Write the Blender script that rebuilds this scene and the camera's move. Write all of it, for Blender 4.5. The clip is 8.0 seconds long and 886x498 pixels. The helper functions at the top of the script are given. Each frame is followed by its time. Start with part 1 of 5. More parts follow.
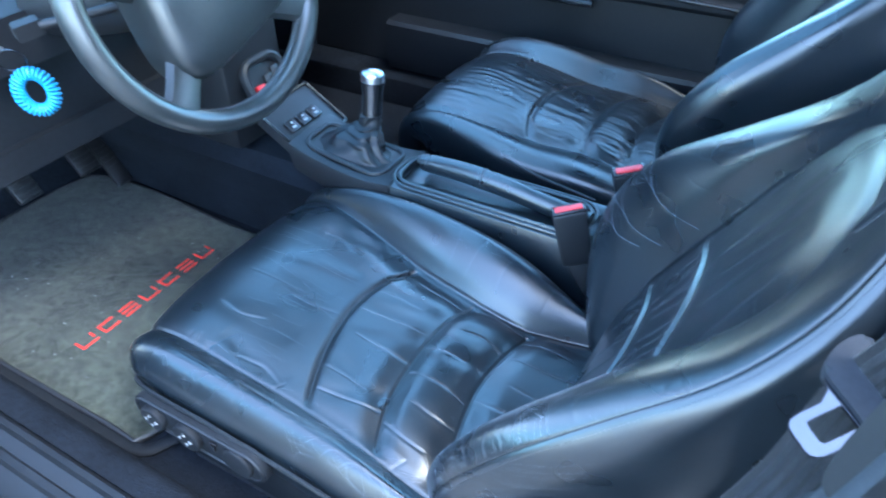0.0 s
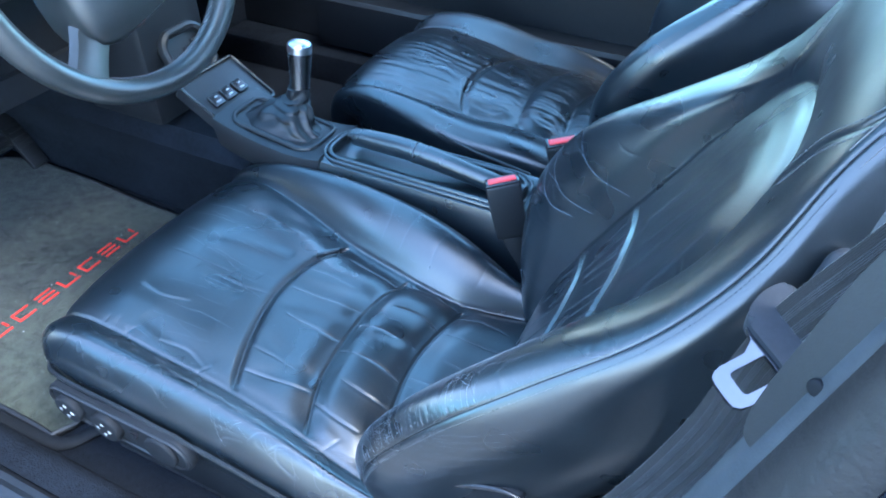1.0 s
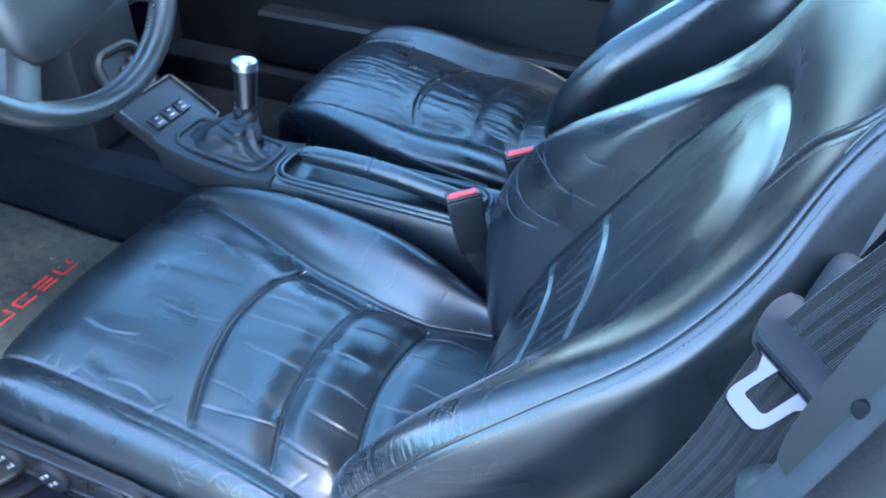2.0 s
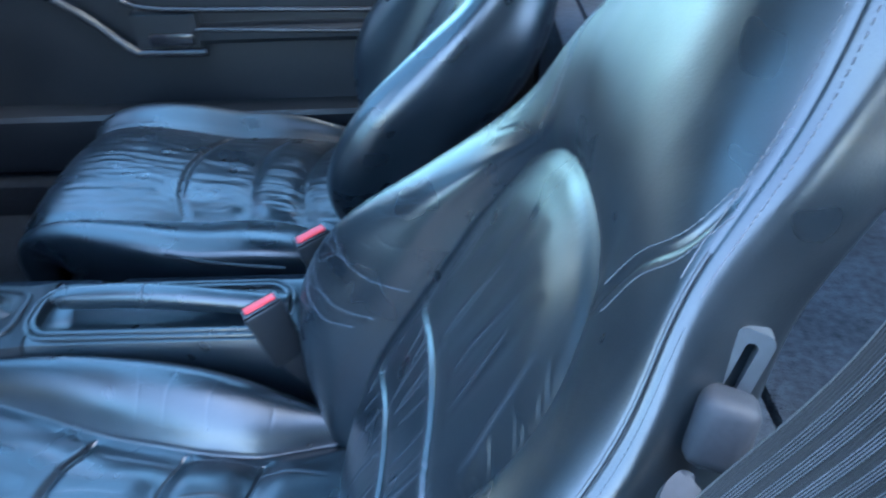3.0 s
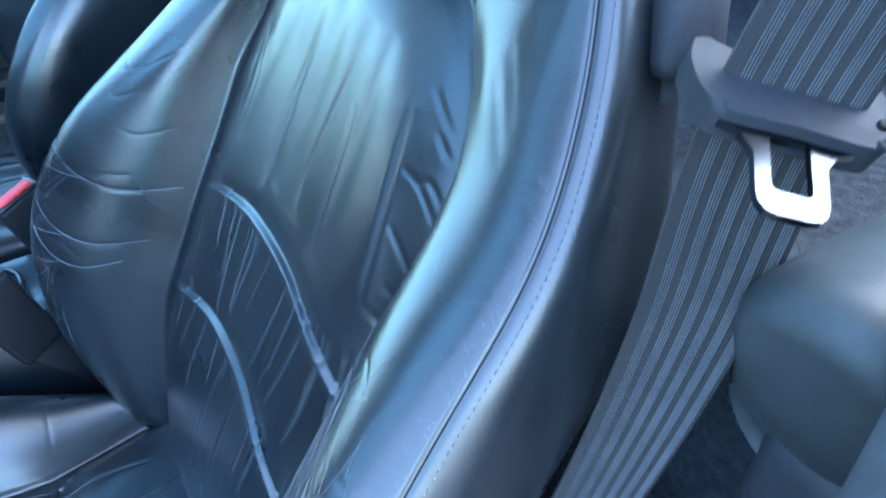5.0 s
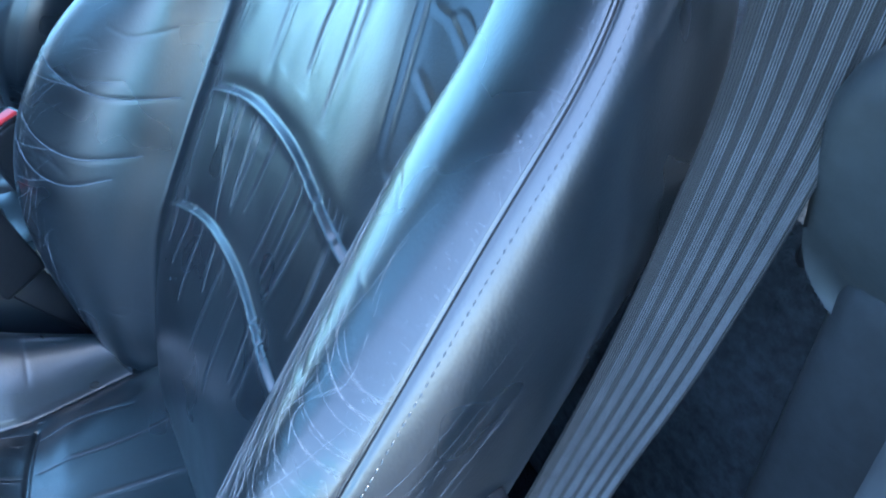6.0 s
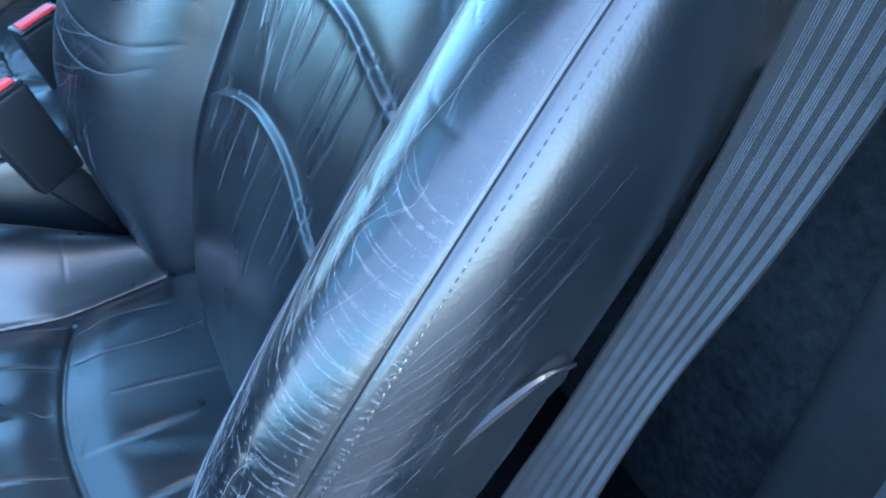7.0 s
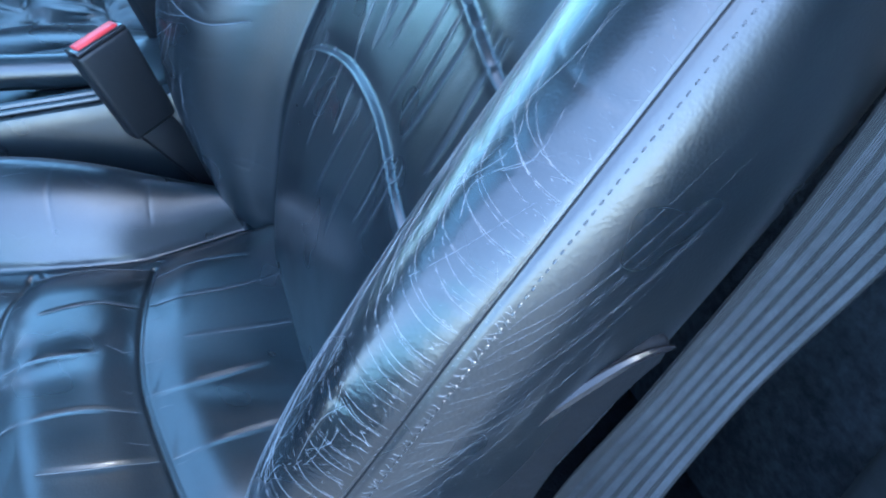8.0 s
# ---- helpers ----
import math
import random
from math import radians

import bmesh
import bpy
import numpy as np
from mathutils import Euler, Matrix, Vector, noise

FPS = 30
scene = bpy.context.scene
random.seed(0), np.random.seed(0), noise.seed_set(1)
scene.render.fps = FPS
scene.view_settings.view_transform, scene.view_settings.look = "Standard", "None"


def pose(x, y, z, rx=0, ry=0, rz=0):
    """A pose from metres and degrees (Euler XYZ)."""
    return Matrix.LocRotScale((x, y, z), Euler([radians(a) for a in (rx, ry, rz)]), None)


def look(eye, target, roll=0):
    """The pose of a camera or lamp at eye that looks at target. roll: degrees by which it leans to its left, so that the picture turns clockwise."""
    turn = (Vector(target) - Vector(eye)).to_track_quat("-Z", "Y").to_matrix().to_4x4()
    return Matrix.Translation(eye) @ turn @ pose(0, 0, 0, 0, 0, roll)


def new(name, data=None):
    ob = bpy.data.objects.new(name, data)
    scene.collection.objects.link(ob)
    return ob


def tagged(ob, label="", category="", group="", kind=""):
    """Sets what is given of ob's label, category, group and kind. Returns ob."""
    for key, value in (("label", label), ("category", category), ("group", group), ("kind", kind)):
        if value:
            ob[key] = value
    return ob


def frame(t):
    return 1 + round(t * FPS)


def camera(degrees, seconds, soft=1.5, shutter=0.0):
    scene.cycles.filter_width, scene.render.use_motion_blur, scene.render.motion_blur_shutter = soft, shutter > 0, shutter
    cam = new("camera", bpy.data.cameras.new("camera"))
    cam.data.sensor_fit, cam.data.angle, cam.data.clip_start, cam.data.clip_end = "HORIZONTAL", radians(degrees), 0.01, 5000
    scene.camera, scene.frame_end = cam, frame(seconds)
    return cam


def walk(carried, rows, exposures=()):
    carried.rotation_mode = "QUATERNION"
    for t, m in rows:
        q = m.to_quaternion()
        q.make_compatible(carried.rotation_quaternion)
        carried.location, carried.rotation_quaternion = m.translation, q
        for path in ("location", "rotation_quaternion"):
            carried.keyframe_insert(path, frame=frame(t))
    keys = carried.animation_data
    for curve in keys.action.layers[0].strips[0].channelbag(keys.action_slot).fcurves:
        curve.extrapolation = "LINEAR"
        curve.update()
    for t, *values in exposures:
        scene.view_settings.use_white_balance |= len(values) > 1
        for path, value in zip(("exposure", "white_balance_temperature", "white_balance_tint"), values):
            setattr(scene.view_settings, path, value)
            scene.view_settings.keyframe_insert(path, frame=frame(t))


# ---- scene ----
cam = camera(64.6, 8.0, soft=2.0, shutter=0.4)
PATH = [
    (0, (0.443, -0.47, 0.963), (-0.363, 0.862, -0.293), -1.6),
    (0.5, (0.454, -0.463, 0.947), (-0.222, 0.913, -0.338), 1.2),
    (1, (0.454, -0.454, 0.935), (-0.203, 0.928, -0.352), 0.9),
    (2.3, (0.413, -0.424, 0.92), (-0.019, 1.077, -0.329), 0.2),
    (2.5, (0.408, -0.388, 0.932), (0.086, 1.122, -0.34), -2.4),
    (3, (0.409, -0.312, 0.943), (0.391, 1.261, -0.292), -2.0),
    (3.5, (0.385, -0.28, 0.918), (0.723, 1.227, -0.352), -4.2),
    (4, (0.356, -0.284, 0.887), (0.935, 1.124, -0.411), -4.6),
    (4.5, (0.339, -0.29, 0.842), (1.023, 1.056, -0.47), -4.0),
    (6, (0.295, -0.301, 0.714), (1.08, 1.054, -0.53), -0.6),
    (6.5, (0.284, -0.305, 0.685), (1.024, 1.05, -0.585), 0.1),
    (7, (0.276, -0.304, 0.67), (0.963, 1.022, -0.66), -0.0),
    (7.5, (0.267, -0.302, 0.659), (0.883, 1.04, -0.691), 0.7),
    (8, (0.263, -0.298, 0.66), (0.785, 1.064, -0.709), 0.8),
]
walk(cam, [(t, look(eye, target, roll)) for t, eye, target, roll in PATH], exposures=[(0.0, 4.00, 5400, 4), (3.0, 4.02, 5400, 4), (4.5, 3.96, 5400, 4), (8.0, 3.93, 5400, 4)])

# ---------------------------------------------------------------- light
SUN_ELEV, SUN_TURN = 60.0, 100.0
world = bpy.data.worlds.new("world")
scene.world = world
world.use_nodes = True
wn = world.node_tree.nodes
sky = wn.new("ShaderNodeTexSky")
sky.sky_type = 'NISHITA'
sky.sun_disc = False
sky.sun_elevation, sky.sun_rotation = radians(SUN_ELEV), radians(SUN_TURN)
wn["Background"].inputs["Strength"].default_value = 0.15
haze = wn.new("ShaderNodeHueSaturation")
haze.inputs["Saturation"].default_value = 0.90
world.node_tree.links.new(sky.outputs[0], haze.inputs["Color"])
world.node_tree.links.new(haze.outputs[0], wn["Background"].inputs["Color"])
sun = new("sun", bpy.data.lights.new("sun", 'SUN'))
sun.data.energy, sun.data.angle, sun.data.color = 0.5, radians(25), (1.0, 0.95, 0.88)
az = radians(SUN_TURN)
el = radians(SUN_ELEV)
sun.matrix_world = look((math.sin(az) * math.cos(el) * 20, math.cos(az) * math.cos(el) * 20, math.sin(el) * 20), (0, 0, 0))

# ---------------------------------------------------------------- materials
def mat(name, color, rough=0.5, metal=0.0, spec=0.5, bumps=(), mottle=0.0, mottle_scale=8.0, rough_var=0.0, sheen=0.0, coat=0.0, tint=None, wear_glint=None):
    """A procedural surface: bumps are (kind, scale, height in metres); mottle varies the colour at two sizes."""
    m = bpy.data.materials.new(name)
    m.use_nodes = True
    n, l = m.node_tree.nodes, m.node_tree.links
    b = n["Principled BSDF"]
    b.inputs["Base Color"].default_value = (*color, 1)
    b.inputs["Roughness"].default_value = rough
    b.inputs["Metallic"].default_value = metal
    b.inputs["Specular IOR Level"].default_value = spec
    if sheen:
        b.inputs["Sheen Weight"].default_value = sheen
        b.inputs["Sheen Roughness"].default_value = 0.5
    if coat:
        b.inputs["Coat Weight"].default_value = coat
        b.inputs["Coat Roughness"].default_value = 0.15
    co = n.new("ShaderNodeTexCoord").outputs["Object"]
    if mottle:
        big, small = n.new("ShaderNodeTexNoise"), n.new("ShaderNodeTexNoise")
        big.inputs["Scale"].default_value, small.inputs["Scale"].default_value = mottle_scale, mottle_scale * 14
        big.inputs["Detail"].default_value = small.inputs["Detail"].default_value = 5
        add = n.new("ShaderNodeMath")
        add.operation = 'ADD'
        l.new(co, big.inputs["Vector"]), l.new(co, small.inputs["Vector"])
        l.new(big.outputs["Fac"], add.inputs[0]), l.new(small.outputs["Fac"], add.inputs[1])
        ramp = n.new("ShaderNodeMapRange")
        ramp.inputs["From Min"].default_value, ramp.inputs["From Max"].default_value = 0.7, 1.3
        l.new(add.outputs[0], ramp.inputs["Value"])
        mix = n.new("ShaderNodeMix")
        mix.data_type = 'RGBA'
        other = tint or color
        mix.inputs["A"].default_value = (*[c * (1 - mottle) for c in color], 1)
        mix.inputs["B"].default_value = (*[c * (1 + mottle) for c in other], 1)
        l.new(ramp.outputs[0], mix.inputs["Factor"])
        l.new(mix.outputs["Result"], b.inputs["Base Color"])
    if rough_var:
        rn = n.new("ShaderNodeTexNoise")
        rn.inputs["Scale"].default_value, rn.inputs["Detail"].default_value = 16, 2
        mr = n.new("ShaderNodeMapRange")
        mr.inputs["From Min"].default_value, mr.inputs["From Max"].default_value = 0.3, 0.7
        mr.inputs["To Min"].default_value, mr.inputs["To Max"].default_value = rough - rough_var, rough + rough_var
        l.new(co, rn.inputs["Vector"]), l.new(rn.outputs["Fac"], mr.inputs["Value"])
        l.new(mr.outputs[0], b.inputs["Roughness"])
    if wear_glint:
        at = n.new("ShaderNodeAttribute")
        at.attribute_name = "wear_glint"
        wm = n.new("ShaderNodeMix")
        wm.data_type = 'RGBA'
        src = b.inputs["Base Color"].links[0].from_socket if b.inputs["Base Color"].is_linked else None
        if src:
            l.new(src, wm.inputs["A"])
        else:
            wm.inputs["A"].default_value = (*color, 1)
        wm.inputs["B"].default_value = (*wear_glint, 1)
        l.new(at.outputs["Fac"], wm.inputs["Factor"])
        l.new(wm.outputs["Result"], b.inputs["Base Color"])
    last = None
    for kind, scale, height in bumps:
        if kind == "cells":
            t = n.new("ShaderNodeTexVoronoi")
            t.feature = 'SMOOTH_F1'
            out = t.outputs["Distance"]
        else:
            t = n.new("ShaderNodeTexNoise")
            t.inputs["Detail"].default_value = 6 if scale > 50 else 1.5
            out = t.outputs["Fac"]
        t.inputs["Scale"].default_value = scale
        l.new(co, t.inputs["Vector"])
        bp = n.new("ShaderNodeBump")
        bp.inputs["Strength"].default_value, bp.inputs["Distance"].default_value = 1.0, height
        l.new(out, bp.inputs["Height"])
        if last:
            l.new(last, bp.inputs["Normal"])
        last = bp.outputs["Normal"]
    if last:
        l.new(last, b.inputs["Normal"])
    return m


LEATHER = mat("black_leather", (0.005, 0.008, 0.011), 0.315, spec=1.0, mottle=0.3, mottle_scale=14, rough_var=0.06, wear_glint=(0.085, 0.10, 0.12),
              bumps=(("noise", 26, 0.0002), ("cells", 800, 0.00006), ("noise", 170, 0.00004)))
WORN = mat("worn_black_leather", (0.005, 0.008, 0.011), 0.295, spec=1.0, mottle=0.3, mottle_scale=14, rough_var=0.06, wear_glint=(0.13, 0.15, 0.18),
           bumps=(("noise", 26, 0.0002), ("cells", 800, 0.00006), ("noise", 190, 0.00005)))
VINYL = mat("black_vinyl", (0.007, 0.008, 0.010), 0.44, spec=0.4, bumps=(("cells", 650, 0.00008), ("noise", 40, 0.0003)), mottle=0.2, rough_var=0.05)
PLASTIC = mat("black_plastic", (0.009, 0.010, 0.012), 0.46, spec=0.45, bumps=(("noise", 900, 0.0001),), mottle=0.25, mottle_scale=20, rough_var=0.06)
GLOSS = mat("glossy_black_plastic", (0.012, 0.012, 0.014), 0.2, bumps=(("noise", 300, 0.00005),))
CARPET = mat("dark_carpet", (0.008, 0.010, 0.014), 0.95, spec=0.1, bumps=(("noise", 420, 0.003), ("noise", 60, 0.0015)), mottle=0.5, mottle_scale=9)
REAR_CARPET = mat("blue_grey_carpet", (0.045, 0.052, 0.062), 0.95, spec=0.1, bumps=(("noise", 420, 0.003), ("noise", 60, 0.0015)), mottle=0.5, mottle_scale=9)
MAT_CLOTH = mat("green_grey_velour", (0.018, 0.021, 0.016), 0.95, spec=0.1, bumps=(("noise", 500, 0.002), ("noise", 40, 0.002)), mottle=0.65, mottle_scale=5, sheen=0.15, tint=(0.028, 0.031, 0.022))
RED = mat("red_paint", (0.62, 0.03, 0.035), 0.4, bumps=(("noise", 300, 0.0001),), mottle=0.15)
RED_THREAD = mat("red_thread", (0.55, 0.035, 0.025), 0.85, spec=0.2, bumps=(("noise", 500, 0.001),), mottle=0.4, mottle_scale=30)
TRIM_GREY = mat("slate_grey_trim", (0.038, 0.046, 0.050), 0.5, spec=0.4, bumps=(("cells", 650, 0.00008), ("noise", 40, 0.0003)), mottle=0.2, rough_var=0.05)
PILLAR_GREY = mat("dark_slate_trim", (0.036, 0.042, 0.048), 0.5, spec=0.35, bumps=(("cells", 650, 0.00008), ("noise", 40, 0.0003)), mottle=0.25, rough_var=0.05)
SLATE = mat("slate_plastic", (0.024, 0.027, 0.033), 0.6, spec=0.22, bumps=(("noise", 900, 0.00008),), mottle=0.2, mottle_scale=20, rough_var=0.05)
CHROME = mat("chrome", (0.09, 0.10, 0.118), 0.2, metal=1.0, bumps=(("noise", 60, 0.00005),))
BRUSHED = mat("satin_metal", (0.6, 0.61, 0.63), 0.28, metal=1.0, bumps=(("noise", 200, 0.0002),), mottle=0.15)
STEEL = mat("dull_steel", (0.3, 0.3, 0.31), 0.45, metal=1.0, bumps=(("noise", 150, 0.0003),), mottle=0.3)
WHEEL_SKIN = mat("satin_black_leather", (0.015, 0.018, 0.019), 0.34, spec=1.0, bumps=(("cells", 700, 0.00005), ("noise", 60, 0.0002)), mottle=0.25, rough_var=0.06)
DARK_METAL = mat("dark_polished_metal", (0.13, 0.13, 0.138), 0.26, metal=1.0, bumps=(("noise", 120, 0.0002),), mottle=0.3)
DARK = mat("matt_black_trim", (0.006, 0.007, 0.009), 0.7, spec=0.2, bumps=(("noise", 300, 0.0003),), mottle=0.3)
BELT = mat("black_webbing", (0.008, 0.0085, 0.0095), 0.55, spec=0.3, bumps=(("noise", 700, 0.0002),), mottle=0.3, mottle_scale=60, sheen=0.25)
BELT_RIB = mat("webbing_rib", (0.115, 0.12, 0.13), 0.5, spec=0.4, bumps=(("noise", 700, 0.0002),), mottle=0.3, mottle_scale=60)
THREAD = mat("black_thread", (0.075, 0.08, 0.09), 0.55, spec=0.3, mottle=0.3)
BLUE = mat("sky_blue_plastic", (0.05, 0.27, 0.50), 0.3, bumps=(("noise", 200, 0.0002),), mottle=0.1)
WHITE = mat("white_marking", (0.32, 0.33, 0.33), 0.5, mottle=0.1)
PALE_CREASE = mat("pale_leather_crease", (0.13, 0.15, 0.175), 0.5, spec=0.5, mottle=0.4, mottle_scale=40)
# paler than the leather: the light on raised gathers, put into the colour
PALE_RIDGE = mat("pale_leather_ridge", (0.045, 0.053, 0.064), 0.4, spec=0.8, mottle=0.3, mottle_scale=40)
# pale cracks, and the relief light of the seam puckers painted alike
CREASE = mat("crack_and_pucker_edge", (0.12, 0.134, 0.152), 0.5, spec=0.4, mottle=0.4, mottle_scale=40)
RUBBER = mat("black_rubber", (0.007, 0.007, 0.008), 0.5, bumps=(("noise", 300, 0.0004),), mottle=0.3)
PAINT = mat("dark_blue_grey_paint", (0.03, 0.036, 0.048), 0.25, coat=0.8, bumps=(("noise", 6, 0.001),), mottle=0.15)
ASPHALT = mat("pale_concrete", (0.155, 0.15, 0.14), 0.9, bumps=(("noise", 160, 0.006),), mottle=0.4, mottle_scale=0.8)
HEADLINER = mat("grey_headliner", (0.03, 0.03, 0.032), 0.95, spec=0.1, bumps=(("noise", 400, 0.001),), mottle=0.2)




def glass(name, tint):
    """A thin tinted pane: clear through, glossy by its angle."""
    m = bpy.data.materials.new(name)
    m.use_nodes = True
    n, l = m.node_tree.nodes, m.node_tree.links
    n.remove(n["Principled BSDF"])
    tr, gl, fr, mx = n.new("ShaderNodeBsdfTransparent"), n.new("ShaderNodeBsdfGlossy"), n.new("ShaderNodeFresnel"), n.new("ShaderNodeMixShader")
    tr.inputs["Color"].default_value = (*tint, 1)
    gl.inputs["Roughness"].default_value = 0.02
    fr.inputs["IOR"].default_value = 1.5
    l.new(fr.outputs[0], mx.inputs[0]), l.new(tr.outputs[0], mx.inputs[1]), l.new(gl.outputs[0], mx.inputs[2])
    l.new(mx.outputs[0], n["Material Output"].inputs["Surface"])
    return m


GLASS = glass("green_tinted_glass", (0.57, 0.82, 0.86))


# ---------------------------------------------------------------- mesh helpers
def thing(name, at, label, category, group="", kind=""):
    ob = new(name)
    ob.location = at
    ob.empty_display_size = 0.05
    bpy.context.view_layer.update()
    return tagged(ob, label, category, group, kind)


def hang(ob, parent):
    if parent is not None:
        ob.parent = parent
        if parent.type == 'EMPTY':
            ob.matrix_parent_inverse = Matrix.Translation(-Vector(parent.location))
    return ob


def link(name, me, material, parent=None, label=""):
    me.materials.append(material)
    ob = new(name, me)
    hang(ob, parent)
    if label:
        tagged(ob, label)
    return ob


def part(name, bm, material, parent=None, label="", smooth=True):
    """Links a bmesh as one mesh object under a thing or a part."""
    bmesh.ops.recalc_face_normals(bm, faces=bm.faces)
    me = bpy.data.meshes.new(name)
    bm.to_mesh(me)
    bm.free()
    if smooth:
        me.polygons.foreach_set("use_smooth", [True] * len(me.polygons))
        me.set_sharp_from_angle(angle=radians(38))
    return link(name, me, material, parent, label)


def blocks(*boxes, bevel=0.004, seg=2):
    """One bmesh of bevelled boxes, each (lo, hi) or (lo, hi, pose)."""
    bm = bmesh.new()
    for b in boxes:
        lo, hi = Vector(b[0]), Vector(b[1])
        m = Matrix.Translation((lo + hi) / 2) @ Matrix.Diagonal((*(hi - lo), 1))
        if len(b) > 2:
            m = b[2] @ m
        bmesh.ops.create_cube(bm, size=1, matrix=m)
    if bevel:
        bmesh.ops.bevel(bm, geom=bm.edges[:], offset=bevel, segments=seg, affect='EDGES', profile=0.5, clamp_overlap=True)
    return bm


def disc(center, axis, radius, depth, segs=32, bevel=0.002, r2=None):
    """A bevelled cylinder or cone about axis."""
    bm = bmesh.new()
    q = Vector(axis).to_track_quat('Z', 'Y').to_matrix().to_4x4()
    bmesh.ops.create_cone(bm, cap_ends=True, segments=segs, radius1=radius, radius2=radius if r2 is None else r2, depth=depth, matrix=Matrix.Translation(center) @ q)
    if bevel:
        rim = [e for e in bm.edges if any(len(f.verts) > 4 for f in e.link_faces)]
        bmesh.ops.bevel(bm, geom=rim, offset=bevel, segments=3, affect='EDGES', profile=0.5)
    return bm


def spline(points, n, closed=False):
    """n points along a smooth curve through the given ones."""
    p = [Vector(q) for q in points]
    out = []
    k = len(p)
    spans = k if closed else k - 1
    for i in range(n):
        f = i / n * spans if closed else i / (n - 1) * spans
        j = min(int(f), spans - 1)
        u = f - j
        a, b, c, d = ([p[(j + o) % k] for o in (-1, 0, 1, 2)] if closed else [p[min(max(j + o, 0), k - 1)] for o in (-1, 0, 1, 2)])
        out.append(0.5 * ((2 * b) + (c - a) * u + (2 * a - 5 * b + 4 * c - d) * u * u + (3 * b - a - 3 * c + d) * u ** 3))
    return out


def sweep(path, profile, closed=False, up=(0, 0, 1), bm=None, scale=None, caps=True):
    """Carries a closed profile of (across, up) along path."""
    bm = bm or bmesh.new()
    rings = []
    n = len(path)
    up = Vector(up)
    for i, p in enumerate(path):
        a, b = (path[(i - 1) % n], path[(i + 1) % n]) if closed else (path[max(i - 1, 0)], path[min(i + 1, n - 1)])
        t = (b - a).normalized()
        side = t.cross(up)
        side = side.normalized() if side.length > 1e-6 else Vector((1, 0, 0))
        top = side.cross(t).normalized()
        k = scale(i / (n - 1)) if scale else 1
        rings.append([bm.verts.new(p + side * u * k + top * v * k) for u, v in profile])
    m = len(profile)
    for i in range(n if closed else n - 1):
        r, s = rings[i], rings[(i + 1) % n]
        for j in range(m):
            bm.faces.new((r[j], r[(j + 1) % m], s[(j + 1) % m], s[j]))
    if caps and not closed:
        bm.faces.new(rings[0][::-1]), bm.faces.new(rings[-1])
    return bm


def ring(radius, n=12, ry=None):
    return [(radius * math.cos(2 * math.pi * i / n), (ry or radius) * math.sin(2 * math.pi * i / n)) for i in range(n)]


def tube(points, radius, n=24, sides=10, closed=False, up=(0, 0, 1), bm=None, scale=None):
    return sweep(spline(points, n, closed), ring(radius, sides), closed, up, bm, scale)


def outline(pts, lift, depth, to_world, bm=None, bevel=0.0):
    """A plate with the outline pts (u, v), from lift to lift + depth along the third axis of to_world."""
    bm = bm or bmesh.new()
    lo = [bm.verts.new(to_world @ Vector((u, v, lift))) for u, v in pts]
    hi = [bm.verts.new(to_world @ Vector((u, v, lift + depth))) for u, v in pts]
    n = len(pts)
    top = bm.faces.new(hi)
    bm.faces.new(lo[::-1])
    for i in range(n):
        bm.faces.new((lo[i], lo[(i + 1) % n], hi[(i + 1) % n], hi[i]))
    if bevel:
        bmesh.ops.bevel(bm, geom=top.edges[:], offset=bevel, segments=3, affect='EDGES', profile=0.5)
    return bm


def rounded(w, h, r, n=6):
    pts = []
    for cx, cy, a0 in ((w / 2 - r, h / 2 - r, 0), (-w / 2 + r, h / 2 - r, 90), (-w / 2 + r, -h / 2 + r, 180), (w / 2 - r, -h / 2 + r, 270)):
        for i in range(n + 1):
            a = radians(a0 + 90 * i / n)
            pts.append((cx + r * math.cos(a), cy + r * math.sin(a)))
    return pts


def axes(origin, u, v):
    """A frame with the axes u, v and their cross product at origin."""
    u = Vector(u).normalized()
    w = u.cross(Vector(v)).normalized()
    v = w.cross(u)
    return Matrix.Translation(origin) @ Matrix((u, v, w)).transposed().to_4x4()


def smooth_curve(xs, ys, q):
    """Cubic interpolation of ys over xs at q (numpy)."""
    xs, ys, q = np.asarray(xs, float), np.asarray(ys, float), np.asarray(q, float)
    d = np.diff(ys) / np.diff(xs)
    m = np.concatenate([[d[0]], (d[1:] * np.diff(xs)[:-1] + d[:-1] * np.diff(xs)[1:]) / (xs[2:] - xs[:-2]), [d[-1]]])
    i = np.clip(np.searchsorted(xs, q) - 1, 0, len(xs) - 2)
    h = xs[i + 1] - xs[i]
    t = np.clip((q - xs[i]) / h, 0, 1)
    return ((2 * t ** 3 - 3 * t ** 2 + 1) * ys[i] + (t ** 3 - 2 * t ** 2 + t) * h * m[i]
            + (-2 * t ** 3 + 3 * t ** 2) * ys[i + 1] + (t ** 3 - t ** 2) * h * m[i + 1])


def path_distance(a, b, pts):
    """Distance of every (a, b) from a line through pts, how far along it lies (0 to 1), and the side."""
    best = np.full(a.shape, 9.0)
    along, side = np.zeros(a.shape), np.zeros(a.shape)
    k = len(pts) - 1
    for i in range(k):
        (x0, y0), (x1, y1) = pts[i], pts[i + 1]
        dx, dy = x1 - x0, y1 - y0
        t = np.clip(((a - x0) * dx + (b - y0) * dy) / (dx * dx + dy * dy), 0, 1)
        ex, ey = a - x0 - t * dx, b - y0 - t * dy
        d = np.hypot(ex, ey)
        hit = d < best
        best = np.where(hit, d, best)
        along = np.where(hit, (i + t) / k, along)
        side = np.where(hit, np.sign(dx * ey - dy * ex), side)
    return best, along, side


